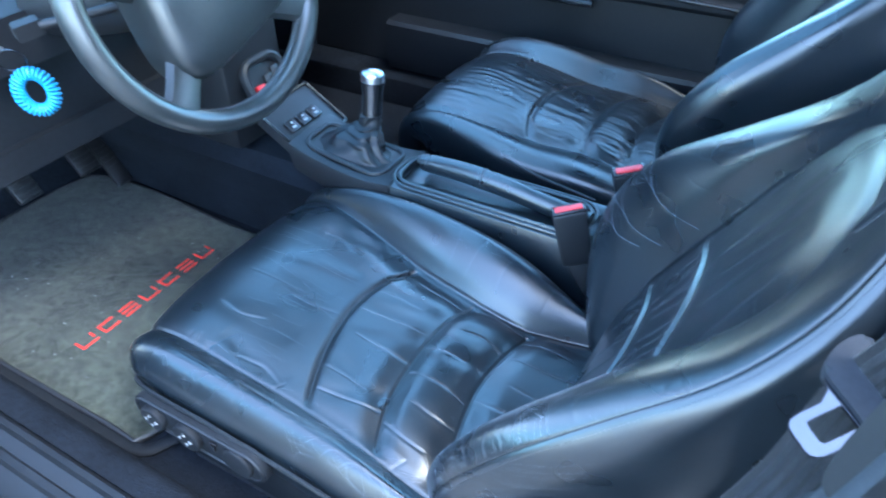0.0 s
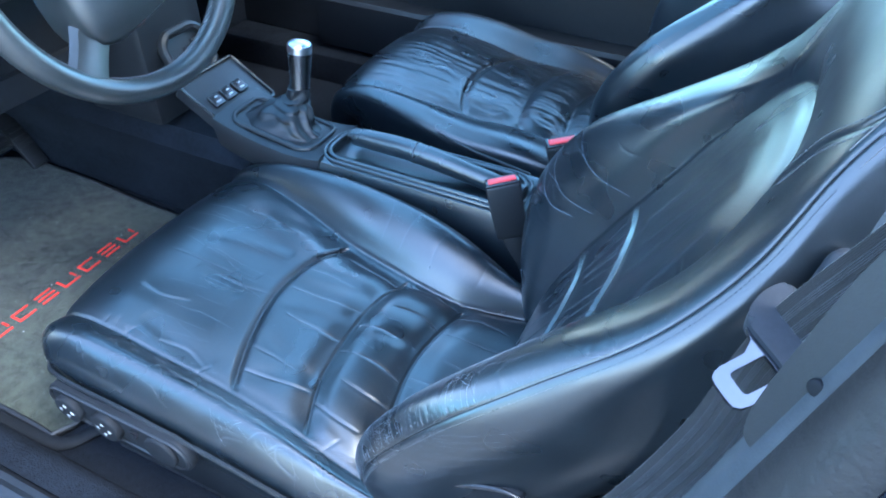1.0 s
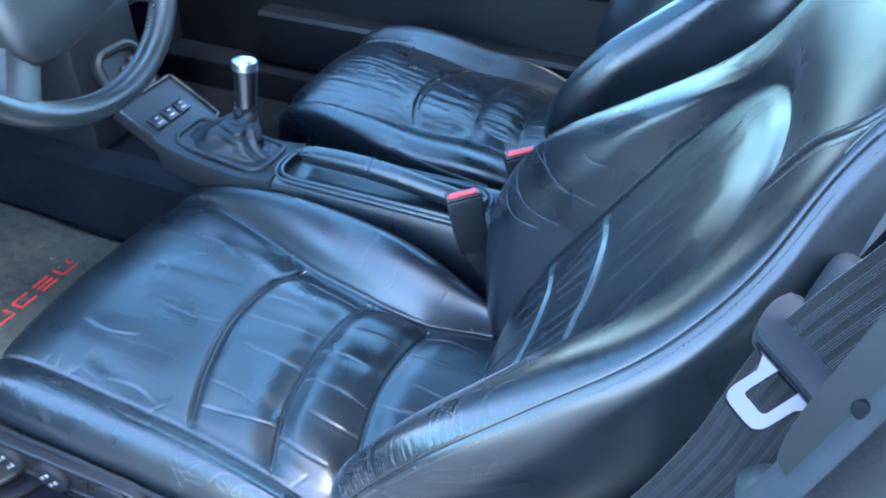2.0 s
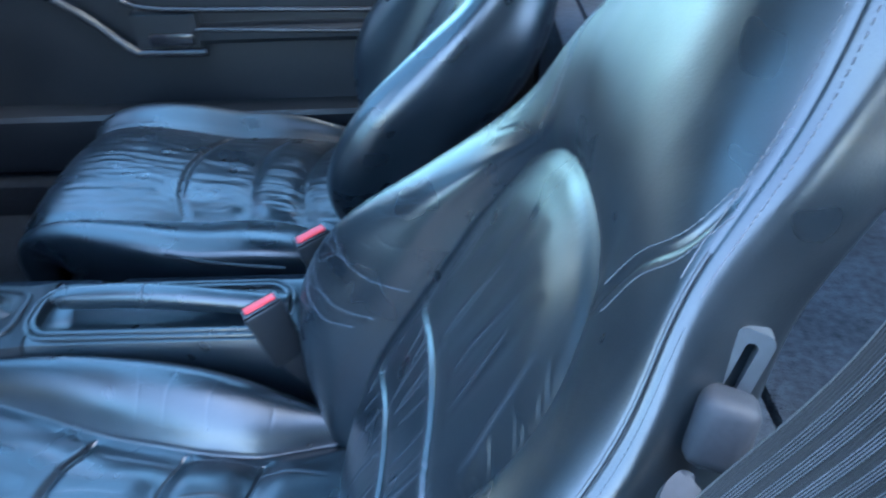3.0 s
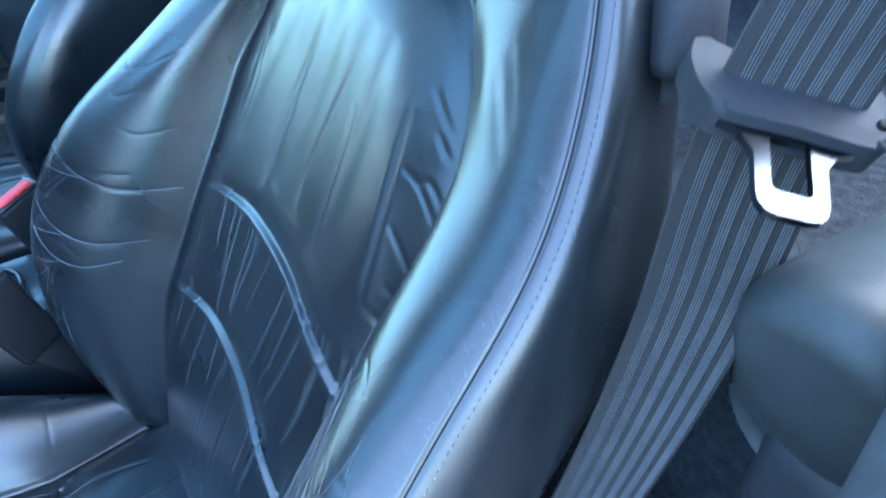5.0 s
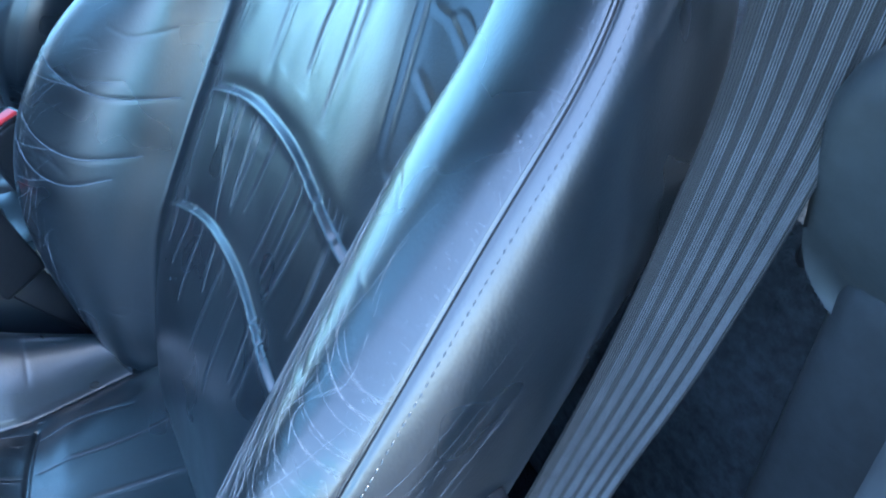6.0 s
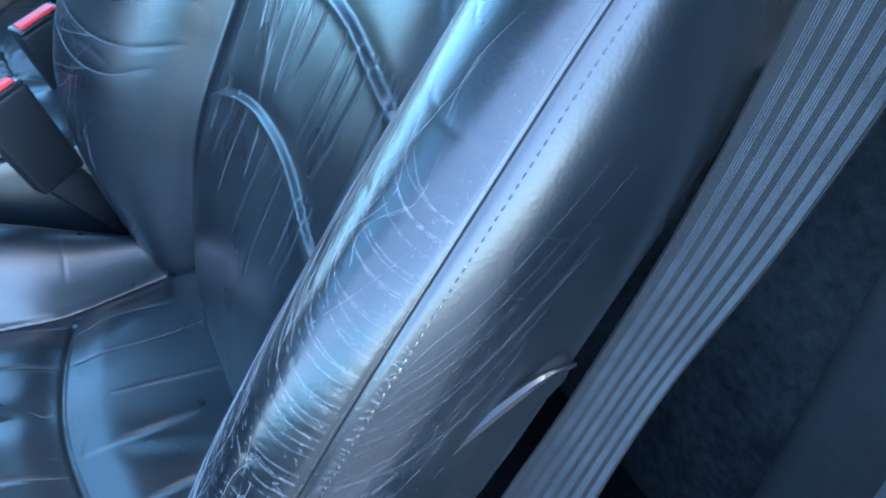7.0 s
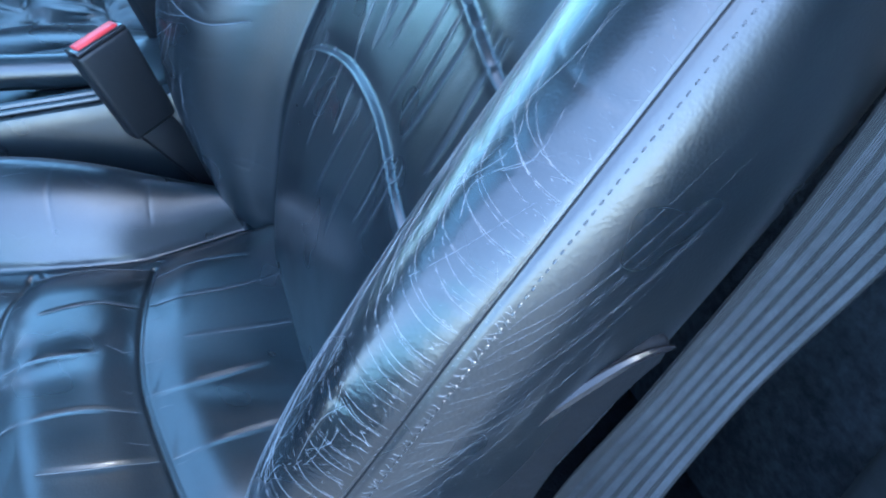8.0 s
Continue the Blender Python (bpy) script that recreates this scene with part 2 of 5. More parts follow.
class Skin:
    """A padded surface: a lofted grid with seams, creases and puffs pressed into it, split into its panels."""

    def __init__(self, spine, sections, step, back_step=0.02, asym=None):
        sp = np.array(spine, float)
        k = np.concatenate([[0], np.cumsum(np.hypot(*np.diff(sp, axis=0).T))])
        fine = np.linspace(0, k[-1], 800)
        fx, fz = smooth_curve(k, sp[:, 0], fine), smooth_curve(k, sp[:, 1], fine)
        arc = np.concatenate([[0], np.cumsum(np.hypot(np.diff(fx), np.diff(fz)))])
        rows = np.linspace(0, arc[-1], int(arc[-1] / step))
        x, z = np.interp(rows, arc, fx), np.interp(rows, arc, fz)
        tx, tz = np.gradient(x, rows), np.gradient(z, rows)
        n = np.hypot(tx, tz)
        tx, tz = tx / n, tz / n
        self.rows = rows
        keys = [s for s, _ in sections]
        ctl = np.array([c for _, c in sections], float)            # section, control, (w, n)
        cw = np.array([smooth_curve(keys, ctl[:, j, 0], rows) for j in range(ctl.shape[1])])
        cn = np.array([smooth_curve(keys, ctl[:, j, 1], rows) for j in range(ctl.shape[1])])
        mid = len(rows) // 2
        mw, mn = ctl[:, :, 0].mean(0), ctl[:, :, 1].mean(0)
        pos = np.concatenate([[0], np.cumsum(np.sqrt(np.hypot(np.diff(mw), np.diff(mn))))])
        fu = np.linspace(0, pos[-1], 900)
        w0, n0 = smooth_curve(pos, cw[:, mid], fu), smooth_curve(pos, cn[:, mid], fu)
        seg = np.hypot(np.diff(w0), np.diff(n0)) / np.where(np.minimum(n0[1:], n0[:-1]) < -0.10, back_step, np.where(np.minimum(n0[1:], n0[:-1]) < -0.03, step * 1.6, step))
        cum = np.concatenate([[0], np.cumsum(seg)])
        us = np.interp(np.linspace(0, cum[-1], int(cum[-1])), cum, fu)
        self.pos, self.us = pos, us
        self.w = np.array([smooth_curve(pos, cw[:, i], us) for i in range(len(rows))])
        self.n = np.array([smooth_curve(pos, cn[:, i], us) for i in range(len(rows))])
        self.s = np.repeat(rows[:, None], len(us), 1)
        self.x = x[:, None] - tz[:, None] * self.n
        self.z = z[:, None] + tx[:, None] * self.n
        self.y = self.w.copy()
        self.tx, self.tz = tx, tz
        for axis, times in ((1, int(60 * (0.002 / step) ** 2)), (0, int(70 * (0.002 / step) ** 2))):       # soften the loft
            for k in range(times):
                for g in (self.x, self.y, self.z):
                    v = np.moveaxis(g, axis, 0)
                    v[1:-1] += 0.25 * (v[:-2] - 2 * v[1:-1] + v[2:])
        self.h = np.zeros(self.s.shape)
        self.wear_glint = np.zeros(self.s.shape)
        cols = np.arange(self.w.shape[1])[None, :]
        self.front = (cols > self.w.argmin(1)[:, None]) & (cols < self.w.argmax(1)[:, None]) & (self.n > -0.06)

    def normals(self):
        p = np.stack([self.x, self.y, self.z], 2)
        a, b = np.gradient(p, axis=0), np.gradient(p, axis=1)
        c = np.cross(a, b)
        c /= np.linalg.norm(c, axis=2, keepdims=True) + 1e-12
        return p, c

    def press(self, a, b, pts, depth, width, taper=False, lip=0.0, ok=None, wear_glint=0.0, mask=None):
        """A groove (depth > 0) or bead (depth < 0) along pts."""
        lo_a, hi_a = min(p[0] for p in pts) - 4 * width - 0.01, max(p[0] for p in pts) + 4 * width + 0.01
        lo_b, hi_b = min(p[1] for p in pts) - 4 * width - 0.01, max(p[1] for p in pts) + 4 * width + 0.01
        sel = (a > lo_a) & (a < hi_a) & (b > lo_b) & (b < hi_b) & (self.front if mask is None else mask)
        if ok is not None:
            sel &= ok > 0.001
        if not sel.any():
            return
        d, t, side = path_distance(a[sel], b[sel], pts)
        fade = np.sqrt(np.clip(np.sin(np.pi * t), 0, 1)) if taper else 1.0
        if ok is not None:
            fade = fade * ok[sel]
        g = np.exp(-(d / width) ** 2)
        self.h[sel] -= depth * fade * g
        if wear_glint:
            self.wear_glint[sel] = np.maximum(self.wear_glint[sel], wear_glint * fade * np.exp(-(d / (0.62 * width)) ** 2))
        if lip:
            self.h[sel] += lip * fade * np.exp(-((d - 1.8 * width) / width) ** 2)

    def puff(self, height, where, *edges):
        """Padding that falls off to nothing at each edge, given as (distance, reach)."""
        rise = np.full(self.s.shape, float(height))
        for dist, reach in edges:
            rise = rise * (1 - np.exp(-(dist / reach) ** 2))
        self.h += np.where(where & self.front, rise, 0)

    def build(self, names, region, materials, parent, labels, place, flip=False):
        p, nrm = self.normals()
        p = p + nrm * self.h[..., None]
        self.x, self.y, self.z = p[..., 0], p[..., 1], p[..., 2]
        p, nrm = self.normals()
        p, nrm = place(p), place(nrm, True)
        r, c = self.s.shape
        idx = np.arange(r * c).reshape(r, c)
        quads = np.stack([idx[:-1, :-1], idx[1:, :-1], idx[1:, 1:], idx[:-1, 1:]], 2).reshape(-1, 4)
        if flip:
            quads = quads[:, ::-1]
        reg = region[:-1, :-1].reshape(-1)
        self.final, self.final_n = p, nrm
        pts, nr = p.reshape(-1, 3), nrm.reshape(-1, 3)
        made = {}
        for k, name in enumerate(names):
            q = quads[reg == k]
            if not len(q):
                continue
            used, inv = np.unique(q, return_inverse=True)
            me = bpy.data.meshes.new(name)
            me.from_pydata(pts[used], [], inv.reshape(-1, 4))
            me.polygons.foreach_set("use_smooth", [True] * len(me.polygons))
            me.normals_split_custom_set_from_vertices(nr[used].tolist())
            me.attributes.new("wear_glint", 'FLOAT', 'POINT').data.foreach_set("value", self.wear_glint.reshape(-1)[used])
            made[k] = link(name, me, materials[k], parent, labels[k])
        return made

    def off_line(self, control, sg):
        """Distance over the skin from the line through one control of every section, outwards positive; 9 far from it."""
        step = np.sqrt(np.diff(self.x, axis=1) ** 2 + np.diff(self.y, axis=1) ** 2 + np.diff(self.z, axis=1) ** 2)
        arc = np.concatenate([np.zeros((len(self.rows), 1)), np.cumsum(step, 1)], 1)
        out = np.array([sg * (a - np.interp(self.pos[control], self.us, a)) for a in arc])
        return np.where(np.abs(out) < .20, out, 9.0)

    def spot_off(self, s, v, off):
        """Place and normal at s, v off a line."""
        f = float(np.interp(s, self.s[:, 0], np.arange(len(self.rows))))
        r0 = min(int(f), len(self.rows) - 2)
        p, m = Vector(), Vector()
        for r, k in ((r0, 1 - (f - r0)), (r0 + 1, f - r0)):
            cols = np.nonzero(np.abs(off[r]) < .19)[0]
            o = cols[np.argsort(off[r, cols])]
            p += k * Vector([float(np.interp(v, off[r, o], self.final[r, o, j])) for j in range(3)])
            m += k * Vector([float(np.interp(v, off[r, o], self.final_n[r, o, j])) for j in range(3)])
        return p, m.normalized()

    def spot(self, s, w):
        """Place and normal of the front skin at (s, w)."""
        f = float(np.interp(s, self.rows, np.arange(len(self.rows))))
        r0 = min(int(f), len(self.rows) - 2)
        p, m = Vector(), Vector()
        for r, k in ((r0, 1 - (f - r0)), (r0 + 1, f - r0)):
            cols = np.nonzero(self.front[r])[0]
            ww = self.w[r, cols]
            p += k * Vector([float(np.interp(w, ww, self.final[r, cols, j])) for j in range(3)])
            m += k * Vector([float(np.interp(w, ww, self.final_n[r, cols, j])) for j in range(3)])
        return p, m.normalized()

# ---------------------------------------------------------------- seats
def sew(skin, pts, n, length, parent, name="stitching", lift=0.0001, radius=0.0004, off=None, material=None):
    """A row of single stitches along pts (s, w) on a skin."""
    line = spline([(a, b, 0) for a, b in pts], n * 2)
    bm = bmesh.new()
    at = (lambda a, b: skin.spot(a, b)) if off is None else (lambda a, b: skin.spot_off(a, b, off))
    for i in range(0, 2 * n - 1, 2):
        (p, m), (q, _) = at(line[i][0], line[i][1]), at(line[i + 1][0], line[i + 1][1])
        d = q - p
        if d.length < 1e-5:
            continue
        d = d.normalized() * length / 2
        c = (p + q) / 2 + m * lift
        sweep([c - d - m * 0.0006, c - d * 0.5, c + d * 0.5, c + d - m * 0.0006], ring(radius, 5), up=m, bm=bm)
    return tagged(part(name, bm, material or LEATHER, parent), kind="stuff")


def hairlines(skin, off, lines, parent, label, start, material):
    """Fine cracks, puckers and gathers along lines of (s, v) over a skin, as thin raised edges."""
    bm = bmesh.new()
    for pts, r in lines:
        spots = [skin.spot(p + start, q) if off is None else skin.spot_off(p + start, q, off) for p, q in pts]
        path = [p + m * r * .30 for p, m in spots]
        sweep(path, ring(r, 4), up=spots[len(spots) // 2][1], bm=bm, scale=lambda f: .2 + .8 * math.sqrt(max(0, 1 - f ** 2)), caps=False)
    return tagged(part("pale_line", bm, material, parent, label), kind="stuff")


def cord(skin, off, v, lo, hi, n, radius, parent, name, material, label, lift=0.0):
    """A thin cord laid along a skin at a set distance from a line."""
    spots = [skin.spot_off(lo + (hi - lo) * i / (n - 1), v, off) for i in range(n)]
    return part(name, sweep([p + m * lift for p, m in spots], ring(radius, 6), up=spots[n // 2][1]), material, parent, label)


def mirrored(pts):
    """Both halves of a line given from one edge to the middle, as (s, w)."""
    return [(s, w) for s, w in pts] + [(s, -w) for s, w in pts[-2::-1]]


def dense(pts, n=40):
    return [(p[0], p[1]) for p in spline([(a, b, 0) for a, b in pts], n)]


CROSS = ((.205, .101), (.237, .104), (.265, .115), (.291, .130), (.32, .131), (.352, .122), (.40, .105), (.47, .075))


def pleat_worn(cush, s, w, arcs, well, rng):
    """Few sharp creases right across each gathered panel, over soft slanting folds. Returns the creases."""
    lines = []
    for lo in range(3):
        def edge(k, b):
            return float(np.interp(b, [p[1] for p in arcs[k][::-1]], [p[0] for p in arcs[k][::-1]])) if k < 3 else .30
        for k in range(6):
            b = -.135 + .046 * k + rng.uniform(-.012, .012)
            c = b + rng.uniform(-.010, .014)
            a0, a1 = edge(lo, b), edge(lo + 1, c)
            u, v = ((0.04, .96), (.0, .7), (.25, 1.0))[(k + lo) % 3]
            line = dense([(a0 + (a1 - a0) * u, b), (a0 + (a1 - a0) * (u + v) / 2, (b + c) / 2 + rng.uniform(-.004, .006)), (a0 + (a1 - a0) * v, c)], 12)
            lines.append((line, rng.uniform(.00018, .0003)))
            cush.press(s, w, line, rng.uniform(.0006, .0011), rng.uniform(.0016, .0021), taper=True, lip=.0001, ok=well, wear_glint=rng.uniform(.1, .35))
        for k in range(5):
            b = -.13 + .055 * k + rng.uniform(-.015, .015)
            c = b + rng.choice((-1, 1)) * rng.uniform(.015, .04)
            a0, a1 = edge(lo, b), edge(lo + 1, c)
            cush.press(s, w, dense([(a0 + (a1 - a0) * .08, b), (a0 + (a1 - a0) * .5, (b + c) / 2), (a0 + (a1 - a0) * .95, c)], 8),
                       rng.uniform(.0009, .0018), rng.uniform(.010, .016), taper=True, ok=well)
        for k in range(14):                                         # fine puckers from both arcs
            b, far = -.14 + .021 * k + rng.uniform(-.008, .008), k % 2
            a, ln = edge(lo + far, b), rng.uniform(.010, .028) * (-1 if far else 1)
            lines.append(([(a + ln * .12, b), (a + ln * .5, b + rng.uniform(-.002, .002)), (a + ln, b + rng.uniform(-.006, .006))], rng.uniform(.0001, .0002)))
    return lines


def seat(name, cy, flip, step, rng, worn, tall, label):
    """A leather sports seat with padded bolsters; cy is the middle of its backrest across the car."""
    base = thing(name, (0.0, cy, 0.03), label, "car seat", "front seats")
    sign = -1 if flip else 1

    def put(dy):
        def place(p, direction=False):
            q = p.copy()
            q[..., 1] = sign * (q[..., 1] + (0 if direction else dy)) + (0 if direction else cy)
            return q
        return place

    # ---- backrest
    spine = [(.313, .14), (.297, .20), (.291, .246), (.298, .314), (.316, .378)] + [(0.37 + 0.5 * s + .866 * d, 0.5 + 0.866 * s - .5 * d) for s, d in ((-0.05, .013), (0.1, .013), (0.2, .010), (0.27, .004))] + [(0.545, 0.80), (0.578, 0.87), (0.60, 0.935)]
    s0 = 0.373
    halves = []
    for a, mid, edge, ew, cw, cn, sw, sn, fw, bw, bn in (           # oval edge, crest, seam, flank and back of each section
            (-.36, 0, .070, .130, .150, .020, .168, .010, .172, .164, -.100), (-.26, -.004, .070, .132, .162, .036, .180, .026, .184, .140, -.110), (-.19, -.007, .070, .138, .196, .068, .220, .055, .210, .130, -.115),
            (-.12, -.007, .074, .142, .220, .089, .246, .073, .228, .128, -.120), (-.03, -.007, .074, .143, .220, .088, .248, .071, .229, .138, -.130), (.08, -.007, .074, .143, .184, .047, .226, .040, .220, .176, -.138),
            (.16, -.007, .065, .130, .152, .014, .206, .013, .198, .186, -.125), (.22, -.004, .050, .090, .112, .006, .180, .001, .172, .156, -.108),
            (.28, .014, .050, .085, .122, .014, .150, .004, .148, .132, -.092), (.36, .022, .045, .075, .102, .008, .122, -.002, .133, .124, -.077), (.45, .020, .035, .055, .076, .010, .092, .004, .118, .112, -.058)):
        low = .004 + min(mid, 0)
        f = min(max((a + .02) / .10, 0), 1)                          # the shoulder is fuller above the waist
        rim = [(edge, mid), (ew, low), (ew * .78 + cw * .22, low + (cn - low) * (.36 + .14 * f)), (ew * .36 + cw * .64, low + (cn - low) * (.80 + .10 * f)), (cw, cn), (cw * .42 + sw * .58, cn * .62 + sn * .38 + .003 + .002 * f), (sw, sn)]
        if mid > 0:                                                 # the head is one soft dome
            rim = [(q, mid - (mid - sn) * (q / sw) ** 2.8) for q, _ in rim]
        halves.append((a, [(0, mid)] + rim + [(sw + .006 + .45 * max(fw - sw, 0), sn - .24 * (sn + .045)), (sw * .5 + fw * .5 + .005, sn - .58 * (sn + .045)), (fw + .001, -.045), (bw, bn * .85), (0, bn)]))
    halves.append((.505, [(0, -.012), (.02, -.012), (.03, -.013), (.036, -.0135), (.042, -.014), (.048, -.015), (.053, -.016), (.056, -.018), (.060, -.020), (.061, -.023), (.060, -.026), (.05, -.029), (0, -.03)]))
    sections = [(s + s0, [(-w, n) for w, n in h[:0:-1]] + h) for s, h in halves]
    back = Skin(spine, sections, step)
    s, w = back.s - s0, back.w
    oval = dense(mirrored([(-0.34, .13), (-0.2, .137), (-0.1, .142), (0.0, .144), (.08, .144), (.13, .138), (.176, .121), (.211, .089), (.232, .048), (.239, 0)]), 121)
    arch1 = dense(mirrored([(-.006, .144), (.018, .085), (.030, .04), (.033, 0)]))
    arch2 = dense(mirrored([(-.100, .142), (-.072, .085), (-.057, .04), (-.053, 0)]))
    d_oval, _, _ = path_distance(s, w, oval)
    half = np.interp(s, [p[0] for p in oval[:61]], [p[1] for p in oval[:61]], left=.13, right=0.0)
    inside = (np.abs(w) < half) & (s < 0.238)
    a1 = np.interp(w, [p[1] for p in arch1[::-1]], [p[0] for p in arch1[::-1]])
    a2 = np.interp(w, [p[1] for p in arch2[::-1]], [p[0] for p in arch2[::-1]])
    back.puff(0.013, inside, (d_oval, .032))
    fall = 1 - np.exp(-(d_oval / .02) ** 2)
    for edge in (a1, a2):                                           # each lower panel laps over the one above it
        d = np.abs(s - edge)
        lap = np.where(s <= edge, .0007 * np.exp(-(d / .005) ** 2), .0007 * np.exp(-(d / .0026) ** 2) - .0024 * np.exp(-(d / .011) ** 2) * (1 - np.exp(-(d / .0026) ** 2)))
        back.h += np.where(inside & back.front, lap * fall, 0)
    well = np.where(inside, 1 - np.exp(-(d_oval / .008) ** 2), 0)
    back.press(s, w, oval, 0.0050, 0.0095)
    back.press(s, w, oval, 0.0012, 0.0022)
    # the arch edges are paler: a highlight put into the colour, not scuffing
    for arch in (arch1, arch2):
        back.press(s, w, arch, -0.0006, 0.0028, ok=well, wear_glint=.10)
    # seams: across the shoulder, and round the outer edge from the hip to the top of the head
    offs = {1: back.off_line(19, 1), -1: back.off_line(5, -1)}
    anywhere = np.ones(s.shape, bool)
    for sg in (1, -1):
        v = offs[sg]
        back.press(s, v, [(-.32, 0), (.0, 0), (.48, 0)], 0.0009, 0.0013, mask=anywhere)
        back.press(s, w, dense([(a, sg * b) for a, b in CROSS[:6]]), 0.0015, 0.0017, ok=np.where(inside, 0, 1 - np.exp(-(d_oval / .012) ** 2)) * np.clip((.335 - s) / .04, 0, 1), mask=anywhere)
    # long folds from the top of the oval
    for k in range(7):
        w0 = -0.085 + 0.17 * k / 6 + rng.uniform(-.006, .006)
        w1 = w0 * 1.25 + rng.uniform(-.02, .02)
        top = 0.222 - abs(w0) * 0.6 - rng.uniform(0, .02)
        end = rng.uniform(0.035, 0.065)
        back.press(s, w, dense([(top, w0), ((top + end) / 2, (w0 + w1) / 2 + rng.uniform(-.006, .006)), (end, w1)], 14),
                   rng.uniform(.0007, .0013), rng.uniform(.007, .011), taper=True, ok=well)
    for k in range(8):
        w0 = rng.uniform(-.115, .115)
        back.press(s, w, dense([(rng.uniform(.05, .07), w0), (.1, w0 + rng.uniform(-.008, .008)), (rng.uniform(.13, .17), w0 * .9 + rng.uniform(-.02, .02))], 10),
                   0.0004, 0.0022, taper=True, lip=0.0002, wear_glint=.3)
    gathers = []
    for lo, hi, m in ((a2, a1, 15), (a2 - .1, a2, 12)):             # long gathers below each arch, and short puckers between them
        for k in range(m):
            w0 = -0.128 + 0.256 * k / (m - 1) + rng.uniform(-.007, .007)
            a = float(np.interp(w0, w[100], hi[100]))
            ln, drift = rng.uniform(.035, .085), rng.uniform(-.014, .010)
            line = dense([(a - .004, w0), (a - ln * .35, w0 + drift * .2), (a - ln * .7, w0 + drift * .6), (a - ln, w0 * .97 + drift)], 12)
            gathers.append((line, rng.uniform(.00018, .0003)))
            back.press(s, w, line, rng.uniform(.0005, .0010), rng.uniform(.0014, .0020), taper=True, lip=.0003, ok=well, wear_glint=rng.uniform(.15, .5))
            for j in range(2):
                w1 = w0 + rng.uniform(-.009, .009)
                a = float(np.interp(w1, w[100], hi[100]))
                ln = rng.uniform(.008, .022)
                line = [(a - .003, w1), (a - ln * .5, w1 + rng.uniform(-.001, .001)), (a - ln, w1 + rng.uniform(-.003, .003))]
                gathers.append((line, rng.uniform(.0001, .0002)))
                back.press(s, w, line, rng.uniform(.00015, .0004), rng.uniform(.0012, .0018), taper=True, ok=well, wear_glint=rng.uniform(.0, .3))
    for k in range(16):                                             # puckers along the sides of the oval
        sg = -1 if k % 3 else 1
        a = rng.uniform(.02, .17)
        b = sg * (float(np.interp(a, [p[0] for p in oval[:61]], [p[1] for p in oval[:61]])) - .012)
        ln = rng.uniform(.012, .034)
        back.press(s, w, dense([(a, b), (a + ln * .35, b - sg * ln * .55), (a + ln * .5 + rng.uniform(-.008, .008), b - sg * ln)], 8), rng.uniform(.0002, .0006), rng.uniform(.0018, .0030), taper=True, lip=.0001, ok=well)
    cracks, long_lines = {1: [], -1: []}, {1: [], -1: []}
    # creases across the bolsters
    for sg in (1, -1):
        v = offs[sg]
        for a, b0, b1, dip in (((-.022, -.140, -.006, -.020), (-.076, -.136, -.010, -.020), (-.102, -.120, -.020, -.014)) if sg > 0 else ((-.060, -.070, -.006, .006), (.020, -.062, -.014, .005))):
            line = dense([(a + .006, b0), (a + dip * .8, b0 * .66 + b1 * .34), (a + dip * .8, b0 * .33 + b1 * .67), (a + .008, b1)], 24)
            long_lines[sg] += [(line, .00034)] if sg > 0 else []
            if sg > 0:
                long_lines[sg] += [(dense([(a + dip * .9, b0 * .5 + b1 * .5), (a + dip - .005, b0 * .3 + b1 * .7), (a + dip - .008, b0 * .12 + b1 * .88)], 10), .00024)]
            back.press(s, v, line, .0003, .0018, taper=True, mask=anywhere)
        for k in range(26 if worn else 6):
            a = rng.uniform(-.22, .10) if k % 3 else rng.uniform(-.2, -.06)
            b0, ln = -rng.uniform(.0, .08), -rng.uniform(.02, .05)
            back.press(s, v, dense([(a, b0), (a + rng.uniform(-.008, .012), b0 + ln * .5), (a + rng.uniform(-.02, .03), b0 + ln)], 8),
                       rng.uniform(.0001, .0003), rng.uniform(.0010, .0014), taper=True, wear_glint=rng.uniform(0, .2 if sg < 0 else .08), mask=anywhere)
        for k in range(5):                                          # folds where the shoulder meets the head
            a = .20 + .012 * k
            back.press(s, w, [(a, sg * (.135 + .004 * k)), (a - .03, sg * (.17 - .003 * k))], .0006 if sg > 0 else .0003, .004, taper=True)
    # worn hairlines fan out from the seam low on the bolster and run along the flank below it
    if worn:
        for sg, many in ((-1, 1.0), (1, .3)):
            v = offs[sg]
            for k in range(int(80 * many)):
                a = -.235 + .0034 * k / many + rng.uniform(-.003, .003)
                r, q = rng.uniform(.35, 1.3), rng.uniform(-.012, .010)
                line = dense([(a, -.001), (a + .002 * r, -.014), (a + .010 * r, -.028), (a + .028 * r, -.041 + q), (a + .052 * r, -.050 + q), (a + .075 * r, -.058 + 2 * q)], 20)
                cracks[sg].append((line, rng.uniform(.00009, .00017) if a < -.09 else rng.uniform(.00005, .00009)))
                if k % 2:
                    back.press(s, v, line, rng.uniform(.00003, .00007), .0014, taper=True, mask=anywhere)
            for k in range(int(46 * many)):                         # tangled lines crossing the fan
                a, b = rng.uniform(-.22, .06), -rng.uniform(.015, .066)
                cracks[sg].append((dense([(a, b), (a + rng.uniform(.008, .02), b + rng.uniform(-.008, .008)), (a + rng.uniform(.025, .05), b + rng.uniform(-.016, .016))], 9), rng.uniform(.00005, .00010)))
